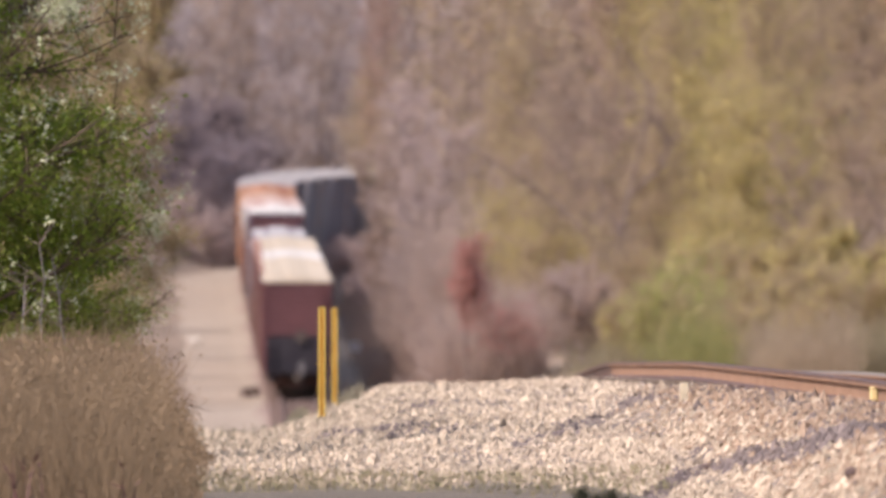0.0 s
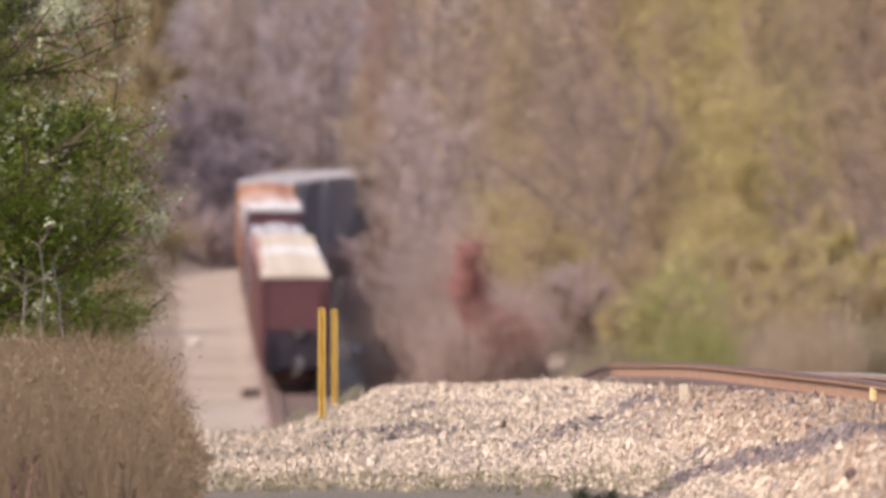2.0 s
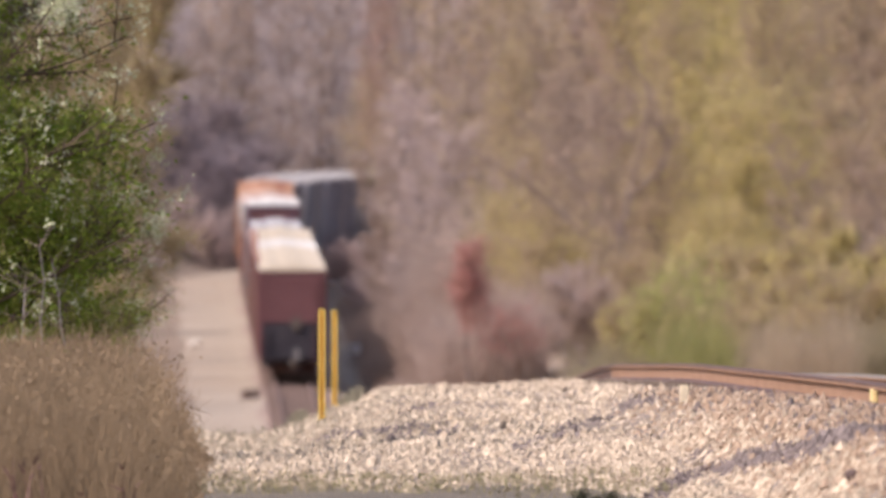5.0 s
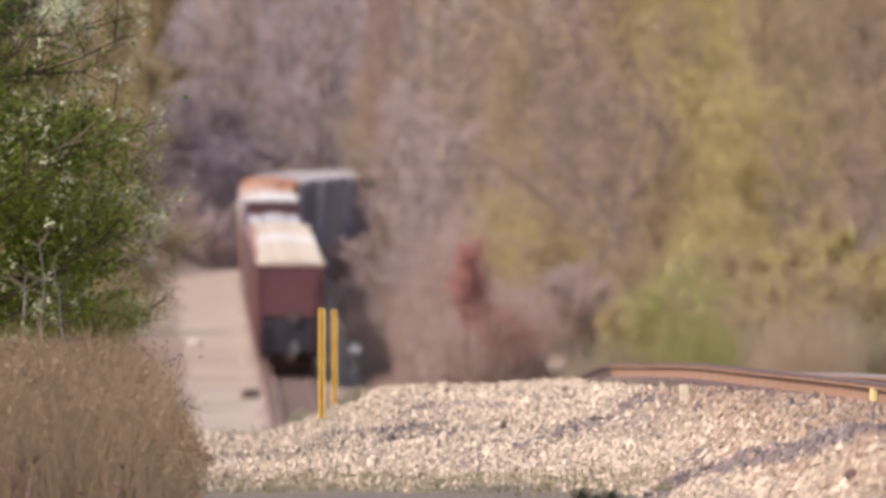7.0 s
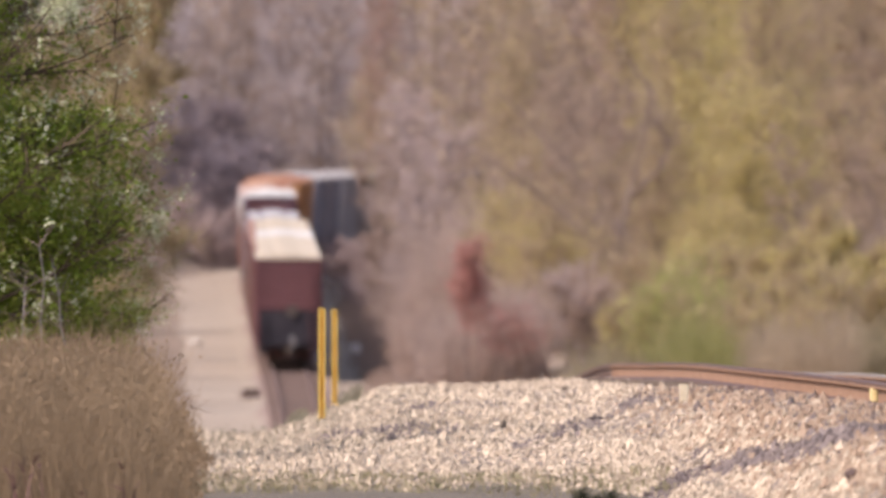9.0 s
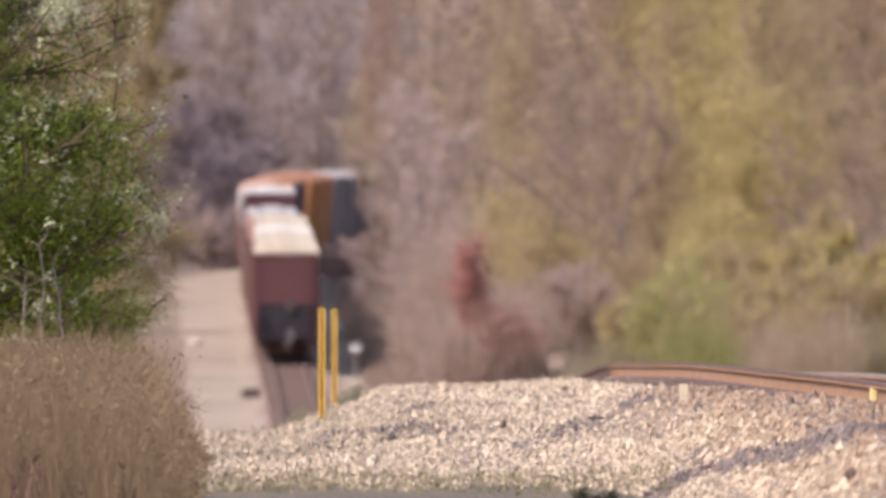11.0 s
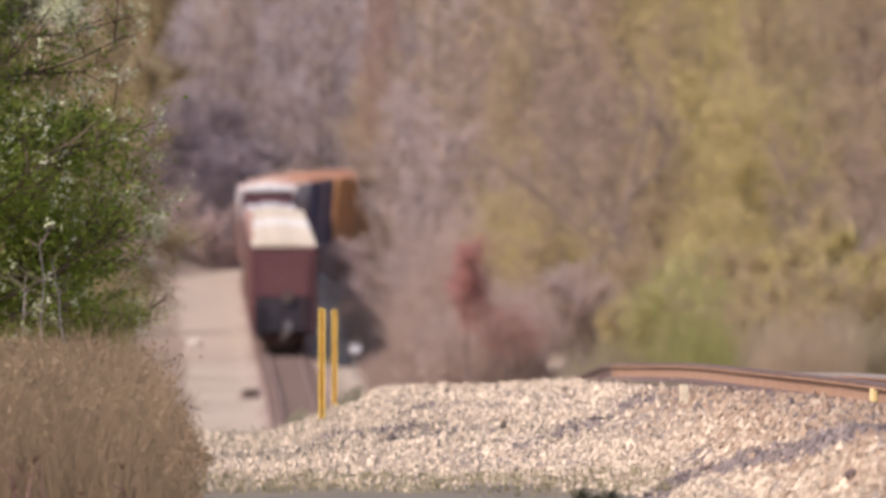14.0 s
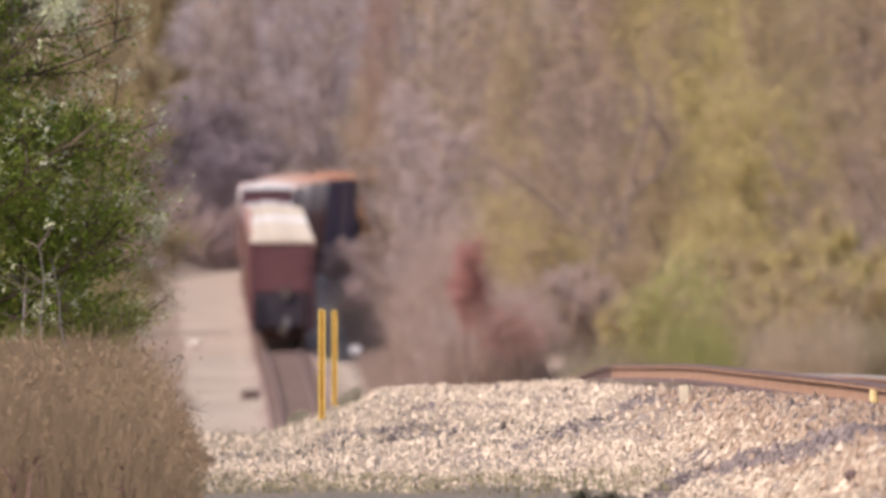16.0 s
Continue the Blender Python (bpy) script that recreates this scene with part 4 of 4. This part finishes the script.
def larger_stones():
    """The larger stones on the near flank of the gravel, one by one."""
    rng = np.random.default_rng(31)
    shapes = []
    for k in range(8):
        bm = bmesh.new()
        bmesh.ops.create_icosphere(bm, subdivisions=1, radius=1.0)
        for v in bm.verts:
            v.co = Vector((v.co.x * rng.uniform(0.7, 1.25), v.co.y * rng.uniform(0.7, 1.25), v.co.z * rng.uniform(0.55, 0.95)))
        me = bpy.data.meshes.new("stone")
        bm.to_mesh(me)
        bm.free()
        me.materials.append(M_STONE if k < 4 else M_DUSTSTONE)
        shapes.append(me)
    count = 0
    while count < 290:
        y = rng.uniform(148, 206)
        x = rng.uniform(0.2, 0.0158 * y)
        if x - float(line_x(y)) > -1.7 or (x < 1.3 and y < 174):
            continue
        r = rng.uniform(0.020, 0.036)
        ob = part("stone", shapes[rng.integers(0, 8)], None, the_ground)
        ob.matrix_basis = rest(x, y, r * 0.35, rng.uniform(0, 360))
        ob.scale = (r, r, r * rng.uniform(0.7, 1.0))
        count += 1


larger_stones()


def lumps():
    for x, y, r in ((2.16, 148.7, 0.042), (1.65, 176.7, 0.036), (2.31, 227.0, 0.025), (2.16, 216.2, 0.018), (2.22, 217.2, 0.024), (2.28, 218.2, 0.020), (2.33, 219.6, 0.026), (2.38, 219.0, 0.018), (2.44, 219.4, 0.018), (2.50, 217.6, 0.020)):
        bm = bmesh.new()
        bmesh.ops.create_icosphere(bm, subdivisions=2, radius=r)
        for v in bm.verts:
            v.co *= 1 + 0.3 * noise.noise(v.co * 30 + Vector((x, y, 0)))
            v.co.z *= 0.8
        me = bpy.data.meshes.new("dark_rock")
        bm.to_mesh(me)
        me.materials.append(M_DARKSTONE)
        ob = tagged(new("dark_rock", me), "small dark rock lying on the pale gravel", "rock", "dark rocks")
        ob.matrix_basis = rest(x, y, r * 0.75)


lumps()


# ---- lineside things ----
def marker_post(x, y, h):
    ob = tagged(new("marker_post"), "slim yellow-painted steel marker post in the gravel", "post", "yellow marker posts")
    web = Shape()
    web.box(-0.018, 0.018, -0.004, 0.004, -0.3, h, 0)
    # the channel's shaded back is given a darker orange of the same yellow
    part("web", web, M_YELLOW_SHADE, ob, "shaded orange-yellow channel back")
    for side in (-1, 1):
        fl = Shape()
        fl.box(side * 0.023 - 0.007, side * 0.023 + 0.007, -0.024, 0.006, -0.3, h, 0, 0.002)
        part("flange", fl, M_YELLOW, ob)
    cap = Shape()
    cap.box(-0.028, 0.028, -0.023, 0.006, h, h + 0.012, 0, 0.003)
    part("cap", cap, M_YELLOW, ob)
    ob.matrix_basis = rest(x, y, 0, 4)
    return ob


marker_post(-1.14, 265.0, 1.03)
marker_post(-1.224, 318.0, 1.13)


def lineside_box():
    ob = tagged(new("lineside_box"), "small pale cabinet on a grey post beside the track", "cabinet")
    s = Shape()
    s.tube((0, 0, -0.2), (0, 0, 1.28), 0.06, 0.05, 8)
    part("post", s, M_POST, ob)
    s = Shape()
    s.box(-0.26, 0.26, -0.16, 0.16, 1.28, 1.72, 0, 0.04)
    case = part("case", s, M_WHITE, ob, "dull white metal case")
    s = Shape()
    s.box(-0.22, 0.22, -0.18, -0.16, 1.32, 1.67, 0, 0.01)
    part("door", s, M_WHITE, case)
    s = Shape()
    s.box(-0.30, 0.30, -0.22, 0.20, 1.72, 1.76, 0, 0.01)
    part("hood", s, M_POST, ob)
    y = 1292.0
    ob.matrix_basis = rest(float(line_x(y)) + 3.08, y)


lineside_box()


def stake(x, y):
    """A short survey stake with a painted head."""
    ob = tagged(new("stake"), "short pale yellow painted wooden stake in the ballast", "stake")
    s = Shape()
    s.box(-0.028, 0.028, -0.012, 0.012, -0.15, 0.055, 0, 0.003)
    part("shaft", s, M_CREAM, ob)
    s = Shape()
    s.box(-0.030, 0.030, -0.014, 0.014, 0.055, 0.14, 0, 0.006)
    part("painted_head", s, M_CREAM, ob)
    ob.matrix_basis = rest(x, y, 0, 6)


stake(1.763, 206.5)


def tie_pile():
    ob = tagged(new("tie_pile"), "low pile of dark old wooden ties beside the road", "pile")
    for i, (dx, dz, g) in enumerate(((-0.3, 0.1, 10), (0.0, 0.1, -6), (0.28, 0.1, 4), (-0.12, 0.31, -14), (0.14, 0.31, 12))):
        s = Shape()
        s.box(-0.11, 0.11, -0.7, 0.7, -0.1, 0.1, 0, 0.015)
        p = part("old_tie", s, M_OLDWOOD, ob)
        p.matrix_local = pose(dx, 0, dz, 0, 0, g)
    y = 1246.0
    ob.matrix_basis = rest(float(line_x(y)) - 1.95, y)


tie_pile()


def boulder(x, y, r):
    bm = bmesh.new()
    bmesh.ops.create_icosphere(bm, subdivisions=3, radius=r)
    for v in bm.verts:
        v.co *= 1 + 0.35 * noise.noise(v.co * 2.6 / r + Vector((x, y, 0)))
        v.co.z *= 0.6
    me = bpy.data.meshes.new("boulder")
    bm.to_mesh(me)
    me.materials.append(M_CHALK)
    tagged(new("boulder", me), "pale tan boulder lying beside the track", "rock", "pale boulders").matrix_basis = rest(x, y, r * 0.3)


boulder(-5.45, 1532.0, 0.36)
boulder(-5.0, 1524.0, 0.32)
boulder(-11.95, 1356.0, 0.34)


# ---- the train ----
def trucks(car, half, wheels):
    for end in (-1, 1):
        tr = Shape()
        yc = end * (half - 2.1)
        for side in (-1, 1):
            tr.prism([(side * 1.0 - 0.07, 0.32), (side * 1.0 + 0.07, 0.32), (side * 1.0 + 0.07, 0.72), (side * 1.0 - 0.07, 0.72)], yc - 1.15, yc + 1.15)
        tr.box(-1.0, 1.0, yc - 0.25, yc + 0.25, 0.42, 0.80, 0, 0.05)
        t = part("truck", tr, M_TRUCK, car)
        for a in (-0.87, 0.87):
            w = Shape()
            w.tube((-0.95, 0, 0), (0.95, 0, 0), 0.08, 0.08, 8)
            for side in (-1, 1):
                w.tube((side * 0.70, 0, 0), (side * 0.83, 0, 0), 0.42, 0.42, 20)
                w.tube((side * 0.68, 0, 0), (side * 0.70, 0, 0), 0.45, 0.45, 20)
                w.tube((side * 0.83, 0, 0), (side * 0.86, 0.0, 0), 0.16, 0.16, 10)
                for q in range(4):
                    g = q * math.pi / 2
                    w.box(side * 0.85 - 0.012, side * 0.85 + 0.012, math.cos(g) * 0.27 - 0.03, math.cos(g) * 0.27 + 0.03, math.sin(g) * 0.27 - 0.03, math.sin(g) * 0.27 + 0.03)
            ob = part("wheelset", w, M_STEEL, t)
            ob.matrix_local = pose(0, yc + a, 0.42)
            wheels.append(ob)


def coupler(car, half):
    for end in (-1, 1):
        s = Shape()
        y0, y1 = sorted((end * (half - 0.05), end * (half + 0.72)))
        s.box(-0.11, 0.11, y0, y1, 0.76, 0.98, 0, 0.04)
        y0, y1 = sorted((end * (half + 0.48), end * (half + 0.78)))
        s.box(-0.19, 0.17, y0, y1, 0.70, 1.02, 0, 0.06)
        part("coupler", s, M_STEEL, car)
        h = Shape()
        h.tube((0.28, end * (half + 0.1), 0.80), (0.34, end * (half + 0.42), 0.45), 0.03, 0.03, 6)
        h.tube((0.34, end * (half + 0.42), 0.45), (0.24, end * (half + 0.66), 0.40), 0.03, 0.03, 6)
        part("air_hose", h, M_BLACK, car)


def ladder(car, x, y, z0, z1, paint):
    s = Shape()
    for a in (-0.2, 0.2):
        s.box(x + a - 0.018, x + a + 0.018, y - 0.03, y + 0.01, z0, z1)
    k = int((z1 - z0) / 0.38)
    for i in range(k + 1):
        z = z0 + 0.12 + i * (z1 - z0 - 0.2) / k
        s.box(x - 0.2, x + 0.2, y - 0.045, y - 0.015, z - 0.013, z + 0.013)
    part("ladder", s, paint, car)


def boxcar(label, paint, roof, wheels, h=5.2, device=False, end_paint=None, w=1.48, edge=0.0):
    car = tagged(new("boxcar"), label, "railway car", "cars of the freight train")
    half = 7.75
    eave = h - 0.22
    body = Shape()
    body.box(-w + 0.05, w - 0.05, -half + 0.06, half - 0.06, 1.08, eave, 0, 0.02)
    body.box(-w, w, -half, half, 1.0, 1.16, 0, 0.02)
    body.box(-w, w, -half, half, eave - 0.12, eave, 0, 0.02)
    part("body", body, paint, car)
    for side in (-1, 1):
        x0, x1 = sorted((side * (w - 0.06), side * (w + 0.02)))
        post = Shape()
        post.box(x0, x1, -0.06, 0.06, 1.16, eave - 0.1)
        post = post.mesh("side_post", paint)
        for i in range(13):
            y = -half + 0.5 + i * (2 * half - 1.0) / 12
            if abs(y) >= 1.9:
                part("side_post", post, None, car).matrix_local = pose(0, y, 0)
    for end in (-1, 1):
        e = Shape()
        y0 = end * (half - 0.06)
        prof = [(2.63, 0.0)]
        for i in range(8):
            z = 2.78 + i * (eave - 2.98) / 7.6
            prof += [(z - 0.11, 0.0), (z - 0.05, 0.05), (z + 0.05, 0.05), (z + 0.11, 0.0)]
        prof.append((eave, 0.0))
        n = len(prof)
        v = [(-w + 0.1, y0 + end * (0.012 + d), z) for z, d in prof] + [(w - 0.1, y0 + end * (0.012 + d), z) for z, d in prof]
        e.add(v, [(i, n + i, n + i + 1, i + 1) for i in range(n - 1)])
        for side in (-1, 1):
            x0, x1 = sorted((side * w, side * (w - 0.13)))
            ya, yb = sorted((y0, y0 + end * 0.1))
            e.box(x0, x1, ya, yb, 1.0, eave, 0, 0.02)
        part("end_panel", e, end_paint or paint, car)
        # the end is black below 2.62 m
        g = Shape()
        ya, yb = sorted((y0 + end * 0.004, y0 + end * 0.12))
        g.box(-w + 0.14, w - 0.14, ya, yb, 1.02, 2.62, 0, 0.03)
        part("end_sill", g, M_BLACK, car, "black plate over the lower part of the car end")
    r = Shape()
    r.prism([(-w - 0.03, eave), (w + 0.03, eave), (w + 0.03, eave + 0.05), (0.0, h), (-w - 0.03, eave + 0.05)], -half - 0.04, half + 0.04)
    top = part("roof", r, roof, car)
    if edge:
        g = Shape()
        k = (h - eave - 0.05) / (w + 0.03)
        g.prism([(-w - 0.04, eave + 0.03), (-w - 0.04, eave + 0.10), (-w + edge, eave + 0.10 + k * edge), (-w + edge, eave + 0.06 + k * edge)], -half - 0.03, half + 0.03)
        part("roof_edge", g, M_RUSTEDGE, top, "rust-brown bare edge of the roof")
    rib = Shape()
    rib.prism([(-w, eave + 0.052), (-w, eave + 0.085), (0, h + 0.035), (w, eave + 0.085), (w, eave + 0.052), (0, h - 0.02)], -0.04, 0.04)
    rib = rib.mesh("roof_rib", roof)
    for i in range(17):
        part("roof_rib", rib, None, top).matrix_local = pose(0, -half + 0.3 + i * (2 * half - 0.6) / 16, 0)
    for side in (-1, 1):
        d = Shape()
        x0, x1 = sorted((side * (w - 0.04), side * (w + 0.05)))
        d.box(x0, x1, -1.55, 1.55, 1.12, eave - 0.1, 0, 0.02)
        for k in range(5):
            z = 1.5 + k * 0.72
            x0, x1 = sorted((side * (w + 0.05), side * (w + 0.075)))
            d.box(x0, x1, -1.45, 1.45, z - 0.05, z + 0.05)
        door = part("door", d, paint, car)
        for y in (-1.2, 1.2):
            k = Shape()
            k.tube((side * (w + 0.10), y, 1.25), (side * (w + 0.10), y, eave - 0.3), 0.02, 0.02, 6)
            part("locking_bar", k, M_TRUCK, door)
    u = Shape()
    u.box(-0.35, 0.35, -half + 0.1, half - 0.1, 0.72, 1.0, 0, 0.03)
    u.box(-1.35, 1.35, -half + 0.2, -half + 0.45, 0.82, 1.0, 0, 0.02)
    u.box(-1.35, 1.35, half - 0.45, half - 0.2, 0.82, 1.0, 0, 0.02)
    u.box(-1.2, -0.5, -1.2, 0.9, 0.5, 0.95, 0, 0.08)
    part("underframe", u, M_BLACK, car)
    ladder(car, -w + 0.33, -half - 0.1, 0.6, 2.2, M_BLACK)
    ladder(car, w - 0.33, -half - 0.1, 0.6, eave - 0.2, paint)
    p = Shape()
    p.box(-0.85, 0.85, -half - 0.38, -half - 0.04, 1.06, 1.12, 0, 0.01)
    part("end_platform", p, M_BLACK, car)
    b = Shape()
    b.tube((0.16, -half - 0.12, 2.62), (0.16, -half - 0.20, 2.62), 0.27, 0.27, 16)
    b.tube((0.16, -half - 0.02, 2.62), (0.16, -half - 0.12, 2.62), 0.07, 0.07, 8)
    part("brake_wheel", b, M_STEEL, car)
    trucks(car, half, wheels)
    coupler(car, half)
    if device:
        e = Shape()
        e.box(0.02, 0.32, -half - 0.95, -half - 0.72, 1.0, 1.45, 0, 0.04)
        e.tube((0.17, -half - 0.84, 1.45), (0.17, -half - 0.84, 1.58), 0.07, 0.06, 10)
        part("end_marker", e, M_LAMP, car, "grey end-of-train marker box on the coupler")
    return car


def covered_hopper(label, paint, roof, wheels, h=4.75, w=1.58):
    car = tagged(new("covered_hopper"), label, "railway car", "cars of the freight train")
    half = 7.7
    b = Shape()
    ring = [(-w * 0.82, 1.25), (w * 0.82, 1.25), (w * 0.98, 1.9), (w, 2.8), (w * 0.97, 3.7), (w * 0.80, h - 0.18), (w * 0.45, h - 0.02), (-w * 0.45, h - 0.02),
            (-w * 0.80, h - 0.18), (-w * 0.97, 3.7), (-w, 2.8), (-w * 0.98, 1.9)]
    b.prism(ring, -half + 1.1, half - 1.1)
    for i in range(4):
        y = -half + 2.8 + i * 3.4
        b.prism([(-0.9, 0.5), (0.9, 0.5), (1.25, 1.3), (-1.25, 1.3)], y - 0.9, y + 0.9)
    for i in range(3):
        y = -half + 1.1 + (i + 1) * (2 * half - 2.2) / 4
        b.prism([(x * 1.012, z + 0.012) for x, z in ring], y - 0.05, y + 0.05)
    part("body", b, paint, car)
    s = Shape()
    s.box(-0.5, 0.5, -half + 1.2, half - 1.2, h - 0.02, h + 0.10, 0, 0.03)
    for side in (-1, 1):
        s.box(side * 0.95 - 0.3, side * 0.95 + 0.3, -half + 0.5, half - 0.5, h - 0.06, h - 0.02)
    part("roof_hatch", s, roof, car)
    for end in (-1, 1):
        f = Shape()
        y = end * half
        for side in (-1, 1):
            f.tube((side * 1.35, y * 0.985, 1.1), (side * 1.35, y * 0.985, h - 0.2), 0.06, 0.06, 6)
            f.tube((side * 1.35, y * 0.985, 1.1), (side * 1.3, y * 0.86, 3.2), 0.05, 0.05, 6)
        y0, y1 = sorted((y * 0.985, y * 0.85))
        f.box(-1.42, 1.42, y0, y1, 1.0, 1.12)
        y0, y1 = sorted((y * 0.98, y * 0.97))
        f.box(-1.4, 1.4, y0, y1, h - 0.3, h - 0.2)
        part("end_frame", f, paint, car)
    u = Shape()
    u.box(-0.3, 0.3, -half + 0.1, half - 0.1, 0.75, 1.05, 0, 0.03)
    part("underframe", u, M_BLACK, car)
    ladder(car, 1.2, -half - 0.0, 0.6, h - 0.2, paint)
    trucks(car, half, wheels)
    coupler(car, half)
    return car


SPEED, PITCH = 6.38, 17.0
_ty = np.arange(1100.0, 2000.0, 0.5)
_tx, _tz = line_x(_ty), rail_z(_ty)
_ts = np.concatenate([[0], np.cumsum(np.sqrt(np.diff(_ty) ** 2 + np.diff(_tx) ** 2))])
_ts -= np.interp(1229.0, _ty, _ts)


def on_line(s):
    """The pose of a car whose middle is s metres up the line from the foot of the climb."""
    ends = []
    for d in (-5.6, 5.6):
        y = float(np.interp(s + d, _ts, _ty))
        ends.append(Vector((float(line_x(y)), y, float(rail_z(y)))))
    mid, way = (ends[0] + ends[1]) / 2, ends[1] - ends[0]
    pitch = math.degrees(math.atan2(way.z, math.hypot(way.x, way.y)))
    yaw = -math.degrees(math.atan2(way.x, way.y))
    cant = 5.0 * float(smooth(1530, 1585, mid.y))     # the outer rail is raised in the bend
    return pose(mid.x, mid.y, mid.z, 0, 0, yaw) @ pose(0, 0, 0, pitch, cant, 0)


train, rear_wheels = [], []


def build_train():
    spare = []
    last = boxcar("maroon boxcar with a pale galvanised roof at the train's rear", M_MAROON, M_ROOF, rear_wheels, device=True)
    protos = {
        "m": boxcar("maroon boxcar with a cream-coloured roof rusted along one edge", M_MAROON, M_ROOF, spare, edge=0.16),
        "w": boxcar("maroon boxcar with a bright white roof", M_MAROON, M_ROOFWHITE, spare, edge=0.24),
        "c": boxcar("narrow maroon boxcar with a cream-coloured roof", M_MAROON, M_ROOF, spare, w=1.46, edge=0.34),
        "g": covered_hopper("slate covered hopper car with grey roof walks", M_DKGREY, M_GREY, spare, h=4.72, w=1.22),
        "p": boxcar("navy boxcar with a white roof and a maroon end", M_NAVY, M_ROOFWHITE, spare, h=5.62, end_paint=M_MAROON, w=1.26),
        "l": boxcar("pale grey boxcar with a white roof patched with rust", M_PALE, M_PINK, spare, h=5.1),
        "t": boxcar("slate boxcar with a white roof blotched with rust", M_DKGREY, M_PINK, spare, h=5.2, w=1.26),
        "v": boxcar("pale grey boxcar with a low roof patched with rust", M_PALE, M_PINK, spare, h=5.0, w=1.45),
        "k": boxcar("pale grey boxcar with a rusted roof", M_PALE, M_PATCHED, spare, h=5.1, w=1.4),
        "q": boxcar("navy boxcar with a rusted orange roof", M_NAVY, M_RUST, spare, h=5.15, w=1.3),
        "o": boxcar("faded orange boxcar with a rust-brown roof", M_ORANGE, M_RUST, spare),
        "h": covered_hopper("light grey covered hopper car", M_GREY, M_GREY, spare),
        "d": covered_hopper("slate grey covered hopper car with rounded sides", M_DKGREY, M_GREY, spare),
        "e": boxcar("mid-grey boxcar with a weathered grey roof", M_MIDGREY, M_GREY, spare),
        "n": boxcar("dark slate boxcar with a grey roof", M_DKGREY, M_GREY, spare),
    }
    seen = set()
    train.append(last)
    for c in "mmwccgggpttlvkqonenenehndhh":
        if c in seen:
            train.append(copy_thing(protos[c], Matrix()))
        else:
            seen.add(c)
            train.append(protos[c])


build_train()


def motions():
    # the freight train climbs away round the bend at a steady pace
    for i, car in enumerate(train):
        walk(car, [(float(t), on_line(SPEED * t + PITCH * i + 8.5)) for t in range(17)])
    # the last car's wheels roll
    for w in rear_wheels:
        at = w.matrix_local.translation.copy()
        walk(w, [(k / 15, pose(at.x, at.y, at.z, -math.degrees(SPEED * k / 15 / 0.42))) for k in range(241)])


motions()
